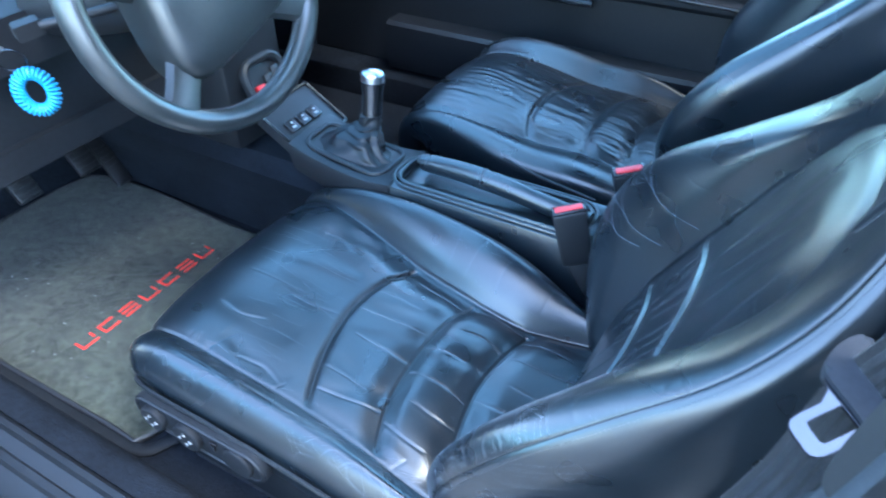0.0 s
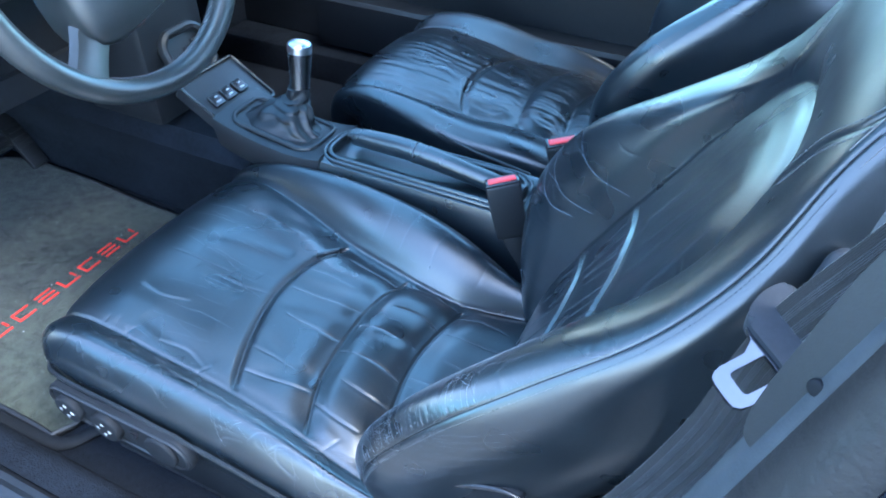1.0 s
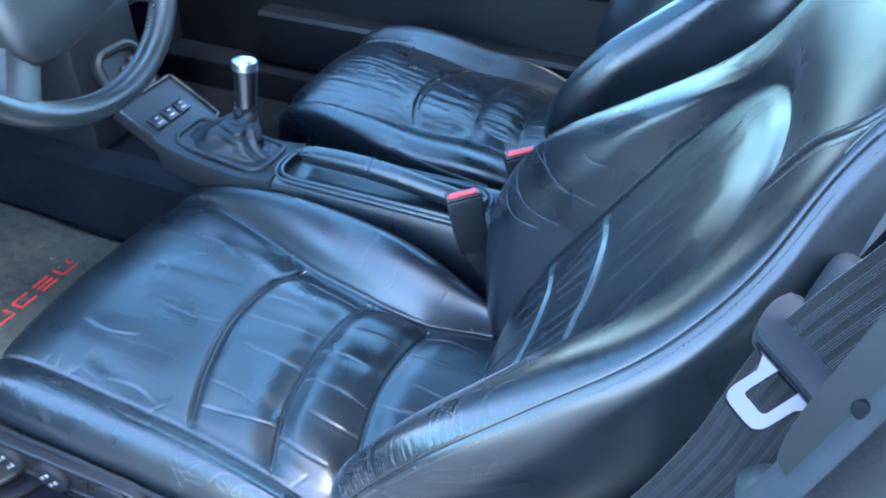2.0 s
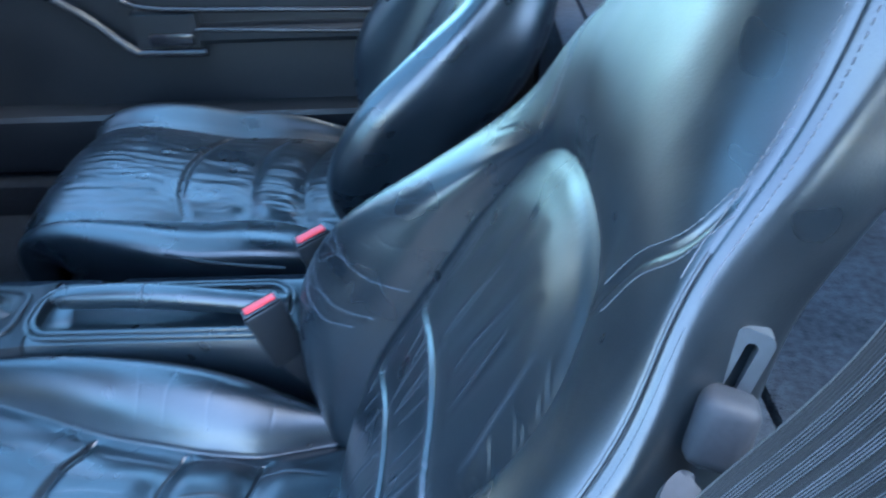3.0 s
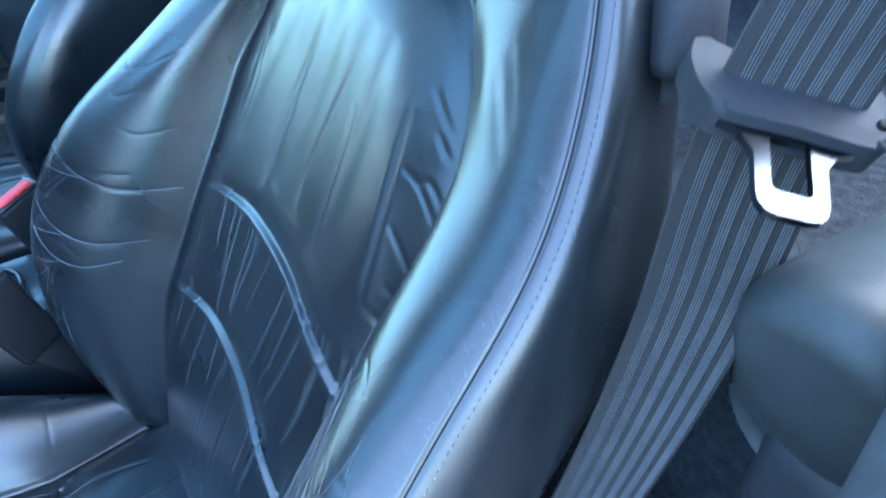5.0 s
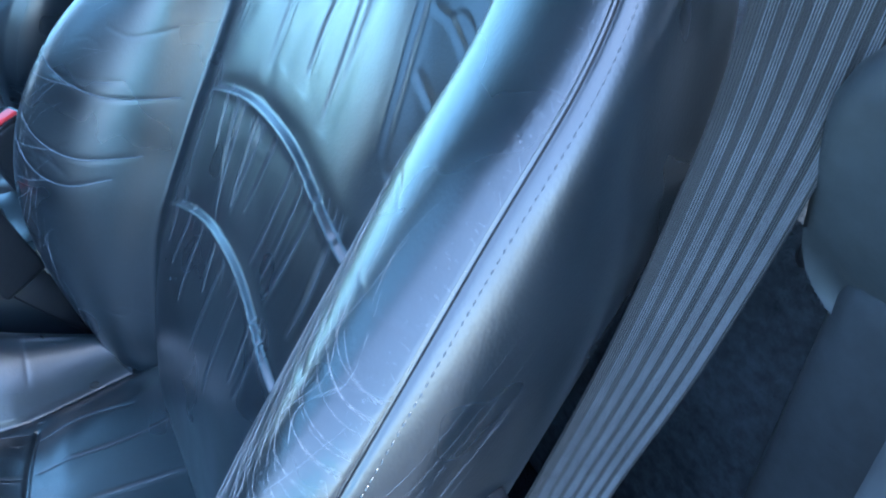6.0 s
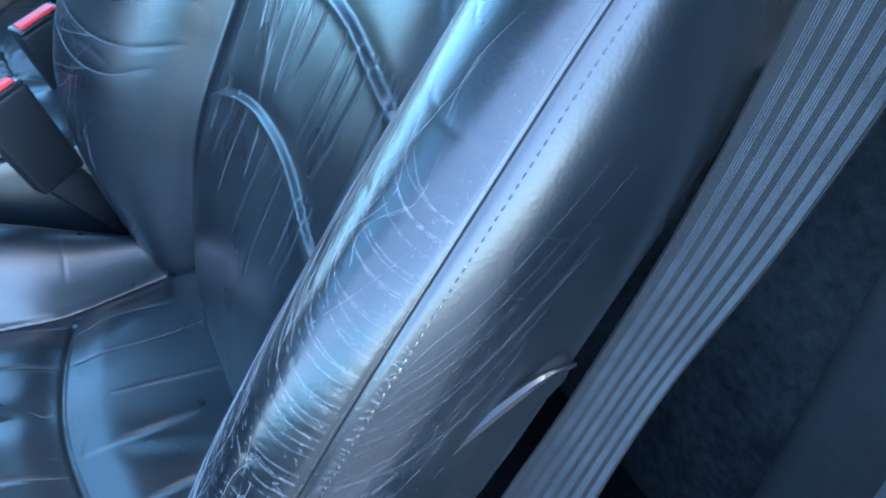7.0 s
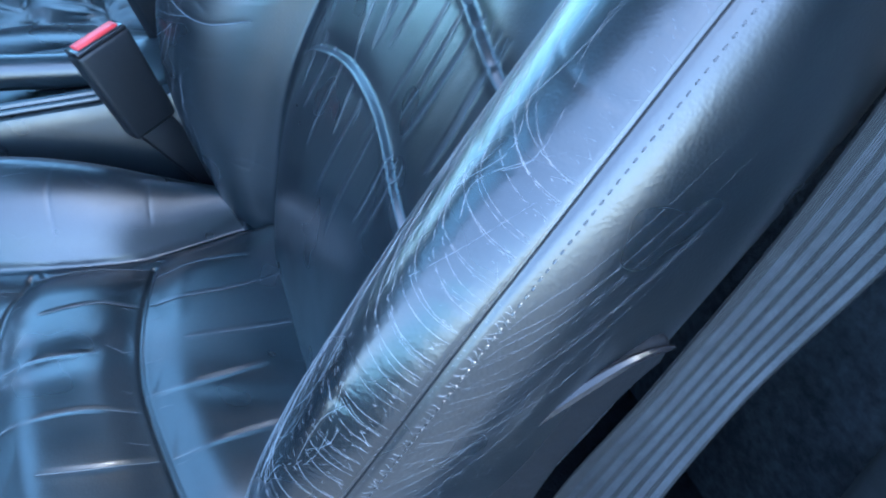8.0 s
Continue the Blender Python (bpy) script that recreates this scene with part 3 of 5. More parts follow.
            for k in range(int(230 * many)):                        # short puckers at the seam, their relief shading painted as pale lines
                a = -.235 + .0018 * k / many + rng.uniform(-.001, .001)
                ln, d = rng.uniform(.005, .020), rng.uniform(-.003, .007)
                line = [(a, -.0005), (a + d * .4, -ln * .5), (a + d, -ln)]
                cracks[sg].append((line, rng.uniform(.00009, .00017) if a < -.09 else rng.uniform(.00005, .00010)))
                back.press(s, v, line, rng.uniform(.00002, .00008), .0013, taper=True, mask=anywhere)
                if k < 130:
                    cracks[sg].append(([(a, .0012), (a + rng.uniform(-.001, .002), .004), (a + rng.uniform(-.002, .003), .0072)], rng.uniform(.00006, .00013)))
            for k in range(int(60 * many)):                         # long hairlines over the flank
                a = -.235 + .0038 * k / many + rng.uniform(-.004, .004)
                r = rng.uniform(.4, 1.2)
                e = rng.uniform(.6, 1.15)
                cracks[sg].append((dense([(a, .008), (a + .010 * r, .016 * e), (a + .026 * r, .026 * e), (a + .050 * r, .036 * e), (a + .085 * r, .047 * e)], 14), rng.uniform(.00002, .00004)))
    cross_w = np.interp(s, [p[0] for p in CROSS], [p[1] for p in CROSS], left=0, right=0.02)
    region = np.where(w < 0, 0, 1)
    region = np.where((s > .2) & (np.abs(w) < cross_w) & ~inside, 2, region)
    region = np.where(inside, np.where(s > a1, 3, np.where(s > a2, 4, 5)), region)
    region = np.where(((offs[-1] > 0) & (offs[-1] < 1)) | (~back.front & (w < 0)), 6, np.where(((offs[1] > 0) & (offs[1] < 1)) | (~back.front & (w > 0)), 7, region))
    region = np.where(~back.front & (back.n < -.088), 8, region)
    lea = WORN if worn else LEATHER
    back.build(["backrest_bolster", "backrest_bolster", "headrest", "backrest_panel", "lumbar_panel", "lower_back_panel", "side_cover", "side_cover", "back_cover"],
               region, [lea, lea, LEATHER, LEATHER, LEATHER, LEATHER, LEATHER, LEATHER, VINYL], base,
               ["creased and scuffed leather bolster" if worn else "smooth leather bolster", "leather bolster with fine creases", "padded leather headrest", "gathered leather panel",
                "gathered leather panel under piping", "gathered leather panel under piping", "", "", "plain vinyl back"], put(0.0), flip)
    if worn:
        # the gathers' ridges get a paler colour in place of caught light
        hairlines(back, None, gathers, base, "fine gathers in the leather with light painted on their ridges", s0, PALE_RIDGE)
    for sg in (1, -1):
        if worn:
            hairlines(back, offs[sg], cracks[sg], base, "fine pale cracks and ridge lines in the leather", s0, CREASE)
            if sg > 0:
                hairlines(back, offs[sg], long_lines[sg], base, "pale creases across the bolster", s0, PALE_CREASE)
        if worn:
            cord(back, offs[sg], .0, s0 - .26, s0 + .30, 220, .00042, base, "seam", DARK, "dark sewn seam", lift=.00015)
            cord(back, offs[sg], -.0017, s0 - .26, s0 + .30, 220, .0007, base, "seam_bead", WORN, "rolled edge beside the seam", lift=-.0005)
        for v, n in ((.0060, 180),):
            sew(back, [(s0 - .24, v), (s0, v), (s0 + .27, v)], n, .0022, base, off=offs[sg], radius=.00032, lift=.00005, material=WORN)
        for v in (-.0062, .0062):
            sew(back, [(s0 + .285, v), (s0 + .36, v), (s0 + .46, v)], 50, .0032, base, off=offs[sg], radius=.0005, material=THREAD)
        for v in (-.006, .006):
            sew(back, [(q[0] + s0 - v * .7, sg * (q[1] + v * .7)) for q in CROSS[1:5]], 24, .0032, base, radius=.0005, material=THREAD)

    # ---- cushion
    up = 0 if worn else .016
    spine = [(-.262, .13), (-.288, .175), (-.293, .215 + up), (-.283, .252 + up), (-.255, .274 + up), (-.215, .283 + up), (-.1, .276 + up * .7), (0, .266), (.1, .257), (.19, .24), (.26, .232), (.33, .232)]
    x0 = 0.422
    sections = []
    for a, ls, rs, lo, ro, deep in ((0, -.15, .19, -.185, .215, .02), (.092, -.152, .195, -.20, .222, .05), (.15, -.154, .198, -.209, .226, .09), (.2, -.156, .196, -.213, .228, .125),
                                    (.322, -.158, .165, -.215, .226, .13), (.422, -.159, .134, -.215, .222, .13), (.523, -.168, .117, -.217, .213, .13), (.590, -.175, .116, -.217, .203, .13), (.640, -.178, .128, -.215, .192, .13), (.690, -.18, .142, -.210, .178, .13), (.755, -.18, .150, -.205, .168, .13)):
        k = float(np.interp(a, (0, .09, .15, .2, .3, .42, .53, .58, .63, .70, .755), (.2, .30, .38, .50, .92, 1, .96, .86, .66, .42, .3)))
        kr = float(np.interp(a, (0, .09, .15, .2, .3, .42, .53, .58, .63, .70, .755), (.04, .08, .16, .30, .76, 1, .96, .86, .66, .42, .3)))
        hl, hr = tall[0] * k, tall[1] * kr
        if not worn:                                                # the passenger cushion is narrower towards its front
            rs, ro = (q * float(np.interp(a, (0, .2, .42), (.80, .83, 1))) for q in (rs, ro))
            ls += .004
        sections.append((a, [(lo + .02, -deep), (lo + .004, -deep * .6), (lo, -deep * .34), (lo + .002, -.021), *(((lo + .016, hl * .45 - .003), (lo * .45 + ls * .55, hl * .9 + .002)) if worn else ((lo + .003, hl * .58), (lo * .74 + ls * .26, hl))), (ls, .003), (ls * .6, .010), (0, .014),
                             (rs * .6, .010), (rs, .003), (rs * .82 + ro * .18, .003 + .030 * hr / .07), (rs * .58 + ro * .42, .003 + .054 * hr / .07), (rs * .26 + ro * .74, hr), (ro - .004, hr * .68), (ro + .006, .0), (ro + .002, -deep * .45), (ro - .02, -deep)]))
    cush = Skin(spine, sections, step)
    cush.s = cush.s - x0
    cush.rows = cush.rows - x0
    s, w = cush.s, cush.w
    keys = [a - x0 for a, _ in sections]
    left = np.interp(s, keys, [c[6][0] for _, c in sections])
    right = np.interp(s, keys, [c[10][0] for _, c in sections])
    arcs = [dense([(-.005, .133), (-.031, .07), (-.036, -.009), (-.018, -.091), (.008, -.157)]),
            dense([(.102, .116), (.086, .053), (.084, -.028), (.093, -.104), (.118, -.169)]),
            dense([(.190, .105), (.177, .033), (.175, -.03), (.190, -.109), (.210, -.175)])]
    inside = (w > left) & (w < right)
    d_side = np.minimum(np.abs(w - left), np.abs(w - right))
    well = np.where(inside, 1 - np.exp(-(d_side / .010) ** 2), 0)
    at = [np.interp(w, [p[1] for p in arc[::-1]], [p[0] for p in arc[::-1]]) for arc in arcs]
    dist = [np.abs(s - a) for a in at]
    cush.puff(0.0045, inside & (s < at[0]), (d_side, .012), (dist[0], .0045))
    cush.puff(0.006, inside & (s >= at[0]) & (s < at[1]), (d_side, .016), (dist[0], .0075), (dist[1], .022))
    cush.puff(0.009, inside & (s >= at[1]) & (s < at[2]), (d_side, .016), (dist[1], .014), (dist[2], .022))
    cush.puff(0.009, inside & (s >= at[2]), (d_side, .012), (dist[2], .020))
    for col in (6, 10):
        cush.press(s, w, dense([(k, c[col][0]) for k, (_, c) in zip(keys, sections)]), 0.0026, 0.0030)
    for j, arc in enumerate(arcs):
        cush.press(s, w, arc, 0.0024 if j else 0.0016, 0.0020 if j else .0017, ok=well)
    for k in range(5):                                              # long creases in the front panel
        b = rng.uniform(-.14, .12)
        a = rng.uniform(-.22, -.10)
        ln = rng.uniform(.06, .14)
        cush.press(s, w, dense([(a, b + rng.uniform(-.01, .01)), (a + ln * .5, b), (min(a + ln, -.04), b + rng.uniform(-.015, .015))], 12), rng.uniform(.0004, .0009), rng.uniform(.0016, .0024), taper=True, lip=.0002, ok=well, wear_glint=.3)
    rich = 22
    if worn:
        for k in range(7):                                          # broad soft undulations of the front panel
            b, a, ln = -.13 + .045 * k + rng.uniform(-.012, .012), rng.uniform(-.20, -.12), rng.uniform(.08, .14)
            cush.press(s, w, dense([(a, b + rng.uniform(-.02, .02)), (a + ln * .5, b), (min(a + ln, -.035), b + rng.uniform(-.02, .02))], 10), rng.uniform(.0007, .0018), rng.uniform(.010, .016), taper=True, ok=well)
    if not worn:
        for k in range(60):                                         # many soft folds in the less worn panel
            b = rng.uniform(-.15, .15)
            a = rng.uniform(-.24, -.09)
            ln = rng.uniform(.05, .12)
            cush.press(s, w, dense([(a, b), (a + ln * .5, b + rng.uniform(-.006, .006)), (min(a + ln, -.035), b + rng.uniform(-.01, .01))], 10), rng.uniform(.0004, .0009), rng.uniform(.0035, .006), taper=True, lip=.0003, ok=well)
    if worn:
        folds = pleat_worn(cush, s, w, arcs, well, rng)
    for j, (lo, hi) in enumerate(((0, 1), (1, 2), (2, 3)) if not worn else ()):
        for k in range(rich):
            b = -.15 + .27 * (k + rng.uniform(0, .8)) / rich
            a0 = float(np.interp(b, [p[1] for p in arcs[lo][::-1]], [p[0] for p in arcs[lo][::-1]]))
            a1 = float(np.interp(b, [p[1] for p in arcs[hi][::-1]], [p[0] for p in arcs[hi][::-1]])) if hi < 3 else .29
            u, v = sorted((rng.uniform(0, .5), rng.uniform(.45, 1)))
            if k % 3 == 0:
                v = 1.0
            cush.press(s, w, dense([(a0 + (a1 - a0) * u, b), (a0 + (a1 - a0) * (u + v) / 2, b + rng.uniform(-.004, .004)), (a0 + (a1 - a0) * v, b + rng.uniform(-.012, .012))], 8),
                       rng.uniform(.0003, .0008), rng.uniform(.0022, .0034), taper=True, lip=.0003, ok=well, wear_glint=rng.uniform(.05, .3))
            if k % 2:
                cush.press(s, w, dense([(a0 + (a1 - a0) * .1, b + .008), (a0 + (a1 - a0) * .9, b + .012 + rng.uniform(-.012, .012))], 8), rng.uniform(.0006, .0013), rng.uniform(.007, .011), taper=True, lip=.0004, ok=well)
    for k in range(12):                                             # puckers along both side seams
        a = rng.uniform(-.2, .2)
        b, b2 = (float(np.interp(a, keys, [c[6][0] for _, c in sections])), rng.uniform(.010, .022)) if k % 2 else (float(np.interp(a, keys, [c[10][0] for _, c in sections])), -rng.uniform(.010, .02))
        cush.press(s, w, [(a, b), (a + rng.uniform(-.02, .02), b + b2)], .0006, .0022, taper=True, wear_glint=.12)
    for k in range(46 if worn else 10):                             # hairline wear on the rear of the bolsters
        a, b, turn = rng.uniform(.0, .22), rng.choice((-1, -1, 1)) * rng.uniform(.17, .215), rng.uniform(-.012, .012)
        cush.press(s, w, dense([(a, b), (a + rng.uniform(.004, .012), b + turn), (a + rng.uniform(.015, .04), b + 1.4 * turn)], 8), .00015, .0011, taper=True, wear_glint=rng.uniform(.05, .35))
    for k in range(4):
        a = .03 + .05 * k + rng.uniform(-.012, .012)
        b = float(np.interp(a, keys, [c[10][0] for _, c in sections]))
        cush.press(s, w, dense([(a, b + .012), (a + rng.uniform(-.006, .006), b + .04), (a + rng.uniform(-.012, .012), b + .07)], 8), .0003, .0014, taper=True, wear_glint=rng.uniform(.05, .3))
    region = np.where(w < left, 0, np.where(w > right, 1, np.where(s < at[0], 2, np.where(s < at[1], 3, np.where(s < at[2], 4, 5)))))
    low = (cush.n < -.045) & (np.abs(w - .0) > .15)
    region = np.where(low & (w < 0), 6, np.where(low & (w > 0), 7, region))
    cush.build(["cushion_bolster", "cushion_bolster", "cushion_panel", "pleated_panel", "pleated_panel", "pleated_panel", "cushion_skirt", "cushion_skirt"], region,
               [lea, LEATHER, LEATHER, LEATHER, LEATHER, LEATHER, LEATHER, LEATHER], base,
               ["creased leather bolster", "leather bolster", "broad leather panel with long creases", "gathered leather panel", "", "", "", ""], put(0.010), flip)

    if worn:
        fine = []
        for k in range(90):                                         # hairlines on the rear of the bolsters
            far = k % 6 == 0
            a, b = rng.uniform(.0, .21), rng.uniform(.16, .19) if far else -rng.uniform(.165, .205)
            e, f = rng.uniform(.006, .03), rng.uniform(-.014, .014)
            fine.append((dense([(a, b), (a + e * .5, b + f * .7), (a + e, b + f)], 7), rng.uniform(.00006, .00013)))
        for k in range(50):                                         # sparser ones along the whole near bolster
            a, b = rng.uniform(-.20, .05), -rng.uniform(.155, .205)
            e, f = rng.uniform(.008, .03), rng.uniform(-.012, .012)
            fine.append((dense([(a, b), (a + e * .5, b + f * .7), (a + e, b + f)], 7), rng.uniform(.00005, .0001)))
        for k in range(22):                                         # long thin creases over the front panel
            a, b, e = rng.uniform(-.24, -.10), -.14 + .0125 * k + rng.uniform(-.008, .008), rng.uniform(.04, .12)
            f = rng.uniform(-.012, .012)
            folds.append((dense([(a, b), (a + e * .5, b + f * .6 + rng.uniform(-.003, .003)), (min(a + e, -.045), b + f)], 14), rng.uniform(.0001, .0002)))
        hairlines(cush, None, folds, base, "thin creases in the leather", 0, PALE_RIDGE)
        hairlines(cush, None, fine, base, "fine pale cracks and ridge lines in the leather", 0, CREASE)

    # ---- base, rails, side trim (the outer side is the one away from the console)
    def Y(v):
        return sign * v + cy

    def span(lo, hi):
        return sorted((Y(lo), Y(hi)))
    y0, y1 = span(-.195, .195)
    part("seat_base", blocks(((-.235, y0, .085), (.30, y1, .20)), bevel=.02), VINYL, base, "vinyl-covered seat base")
    for wy in (-.165, .165):
        u, v = span(wy - .014, wy + .014)
        part("seat_rail", blocks(((-.22, u, .03), (.32, v, .085)), ((-.30, u + .006, .03), (.36, v - .006, .045)), bevel=.003), STEEL, base, "dull steel rail")
    # control panel on the outer side
    out = Y(-.208)
    fr = axes((-.125, out, .208), (1, 0, 0) if sign > 0 else (-1, 0, 0), (0, 0, 1))
    panel = part("control_panel", outline(rounded(.232, .056, .027, 8), 0, .012, fr, bevel=.003), DARK, base, "black plastic panel of adjuster knobs")
    bm = bmesh.new()
    rim = [fr @ Vector((u, v, .0125)) for u, v in rounded(.222, .048, .0235, 8)]
    sweep(rim, ring(.0022, 6), closed=True, up=fr.col[2].to_3d(), bm=bm)
    part("panel_rim", bm, PLASTIC, panel)
    for dx, r in ((-.075, .0205), (-.012, .0225)):
        ctr = fr @ Vector((dx * (1 if sign > 0 else -1), 0, .016))
        part("adjuster_knob", disc(ctr, fr.col[2].to_3d(), r, .012, 28, .003), DARK, panel, "round black knob with white arrows")
        bm = bmesh.new()
        for q in range(4):
            an = math.pi / 2 * q
            m = axes(fr @ Vector((dx * (1 if sign > 0 else -1) + .0095 * math.cos(an), .0095 * math.sin(an), .0222)), fr.to_3x3() @ Vector((math.cos(an), math.sin(an), 0)), fr.to_3x3() @ Vector((-math.sin(an), math.cos(an), 0)))
            outline([(.0034, 0), (-.0016, .0030), (-.0016, -.0030)], 0, .0005, m, bm)
        part("arrow", bm, WHITE, panel, "white arrow marks")
    ctr = fr @ Vector((.073 * (1 if sign > 0 else -1), 0, .0145))
    part("round_cover", disc(ctr, fr.col[2].to_3d(), .024, .008, 32, .003), DARK, panel, "round blank cover")
    bm = outline(rounded(.004, .012, .001, 2), .0125, .004, fr @ Matrix.Translation((.034, .006, 0)))
    outline(rounded(.012, .004, .001, 2), .0125, .004, fr @ Matrix.Translation((.034, .013, 0)), bm)
    part("rocker_switch", bm, GLOSS, panel)
    # bead along the foot of the bolster
    bm = bmesh.new()
    sweep(spline([(-.262, Y(-.175), .232), (-.235, Y(-.207), .239), (-.1, Y(-.2105), .238), (.05, Y(-.2115), .226), (.2, Y(-.211), .205), (.28, Y(-.205), .196)], 50), ring(.003, 6), bm=bm)
    part("piping", bm, VINYL, base)
    edge = [(-.262, .20, .268), (-.24, .232, .272), (-.1, .2425, .270), (.05, .240, .258), (.15, .236, .244)] if worn else [(-.270, .158, .276), (-.245, .186, .289), (-.1, .214, .286), (.02, .240, .268), (.15, .238, .246)]
    part("piping", sweep(spline([(x, Y(y), z) for x, y, z in edge], 50), ring(.0028, 6)), VINYL, base)
    # recliner cover and lever on the outer side of the backrest
    sx = 1 if sign > 0 else -1
    fr2 = axes((.359, Y(-.2450), .394), (sx, .05, 0), (0, 0, 1))
    shape = [(-.12, -.16), (-.085, -.16), (-.062, -.14), (-.035, -.06), (-.008, .02), (.018, .060), (.034, .076), (.022, .081), (-.008, .072), (-.040, .052), (-.075, -.01), (-.095, -.08)]
    shape = [(p[0] * sx, p[1]) for p in spline([(a, b, 0) for a, b in shape], 54, True)]
    if sx < 0:
        shape = shape[::-1]
    part("hinge_cover", outline(shape, -.03, .030, fr2, bevel=.004), DARK, base, "black plastic hinge cover")
    brim = spline([fr2 @ Vector((q * sx, h, .0005)) for q, h in ((-.052, .030), (-.030, .0575), (-.006, .0715), (.016, .0795), (.033, .0785))], 30)
    part("hinge_brim", sweep(brim, ring(.0026, 8), scale=lambda f: .25 + .75 * math.sin(math.pi * f)), GLOSS, base, "rolled edge of the hinge cover")
    # backrest release: a slotted plate with a thumb lever
    rel = axes((.532, Y(-.1615), .688), (.34, .25 * sign, .905), (.885, -.41 * sign, -.2))
    bm = bmesh.new()
    outer_ring, inner_ring = rounded(.074, .0175, .005, 5), rounded(.046, .0055, .0026, 5)
    z_out = 1 if rel.col[2].y * sign < 0 else -1
    lift = .006 * z_out
    vo = [[bm.verts.new(rel @ Vector((u, v, h))) for u, v in outer_ring] for h in (-lift, lift)]
    vi = [[bm.verts.new(rel @ Vector((u + .008, v, h))) for u, v in inner_ring] for h in (-lift, lift)]
    k = len(outer_ring)
    for i in range(k):
        j = (i + 1) % k
        bm.faces.new((vo[1][i], vo[1][j], vi[1][j], vi[1][i]))
        bm.faces.new((vo[0][i], vo[0][j], vo[1][j], vo[1][i]))
        bm.faces.new((vi[0][i], vi[0][j], vi[1][j], vi[1][i]))
        bm.faces.new((vo[0][i], vi[0][i], vi[0][j], vo[0][j]))
    part("release_plate", bm, PILLAR_GREY, base, "slotted slate-grey plastic plate")
    bm = bmesh.new()
    lev = rel @ Matrix.Translation((-.008, .003, lift)) @ Matrix.Rotation(radians(-8), 4, 'Z')
    bmesh.ops.create_cube(bm, size=1, matrix=lev @ Matrix.Translation((0, 0, .010 * z_out)) @ Matrix.Diagonal((.036, .027, .024, 1)))
    bmesh.ops.bevel(bm, geom=bm.edges[:], offset=.0075, segments=4, affect='EDGES', profile=.5)
    part("release_lever", bm, SLATE, base, "rounded slate-grey thumb lever")
    return base


rng = random.Random(4)
seat("car_seat", 0.06, False, 0.0014, rng, True, (.020, .070), "black leather driver's seat with creased bolsters and white-marked adjuster knobs")
seat("car_seat", 0.775, True, 0.0036, random.Random(9), False, (.044, .022), "black leather passenger seat with gathered panels, beside the far door")

# ---------------------------------------------------------------- car structure
CENTRE = 0.4175
FLOOR = 0.055


def slab(name, bm, material, label, category, kind="structure", smooth=True):
    return tagged(part(name, bm, material, smooth=smooth), label, category, "", kind)


def extruded(section, x0, x1, n=6, wobble=0.0):
    """A (y, z) section carried along the car."""
    pts = [Vector((x0 + (x1 - x0) * i / (n - 1), 0, 0)) for i in range(n)]
    return sweep(pts, [(-y, z) for y, z in section])


bm = bmesh.new()
bmesh.ops.create_grid(bm, x_segments=8, y_segments=8, size=300, matrix=Matrix.Translation((0, 0, -0.25)))
slab("ground", bm, ASPHALT, "pale concrete ground outside the open door", "ground")
slab("floor", blocks(((-1.25, -.18, 0), (.62, 1.0, FLOOR)), bevel=.004), CARPET, "dark carpeted car floor", "floor")
slab("sill", extruded([(-.170, .01), (-.178, .085), (-.190, .115), (-.205, .128), (-.238, .131), (-.240, .01)], -1.2, .62), CARPET, "carpet-covered inner sill", "sill")
slab("sill_trim", extruded([(-.2405, -.03), (-.2405, .134), (-.246, .140), (-.254, .140), (-.258, .131), (-.276, .127), (-.280, .133), (-.290, .133), (-.294, .124), (-.315, .118), (-.335, .10), (-.345, .05), (-.345, -.12), (-.25, -.12)], -1.2, .70),
     VINYL, "ribbed black door sill", "sill")
slab("sill_far", blocks(((-1.2, .985, -.03), (.62, 1.09, .13)), bevel=.012), CARPET, "dark carpeted far sill", "sill")
# tunnel under the console
slab("tunnel", extruded([(.365, 0), (.352, .16), (.315, .25), (.335, .285), (.39, .288), (.475, .285), (.50, .25), (.483, .16), (.47, 0)], -1.25, -.10), CARPET, "carpet-covered transmission tunnel", "tunnel")
slab("tunnel_rear", extruded([(.300, 0), (.292, .20), (.305, .24), (.53, .24), (.543, .20), (.535, 0)], -.10, .62), CARPET, "carpet-covered transmission tunnel between the seats", "tunnel")
# toe board and front bulkhead
bm = blocks(((-1.30, -.16, 0), (-1.22, 1.0, .60)), bevel=.01)
bmesh.ops.create_cube(bm, size=1, matrix=Matrix.Translation((-1.1, 1.06, .3)) @ Matrix.Diagonal((.36, .12, .62, 1)))
bmesh.ops.create_cube(bm, size=1, matrix=Matrix.Translation((-1.1, -.20, .3)) @ Matrix.Diagonal((.36, .08, .62, 1)))
slab("bulkhead", bm, CARPET, "dark carpeted front bulkhead", "wall")
bm = bmesh.new()
sweep([Vector((0, -.15, 0)), Vector((0, 1.0, 0))], [(-1.22, .02), (-1.22, .30), (-1.04, FLOOR + .004), (-1.04, .02)], up=(0, 0, 1), bm=bm)
slab("toe_board", bm, CARPET, "sloping carpeted toe board", "floor")
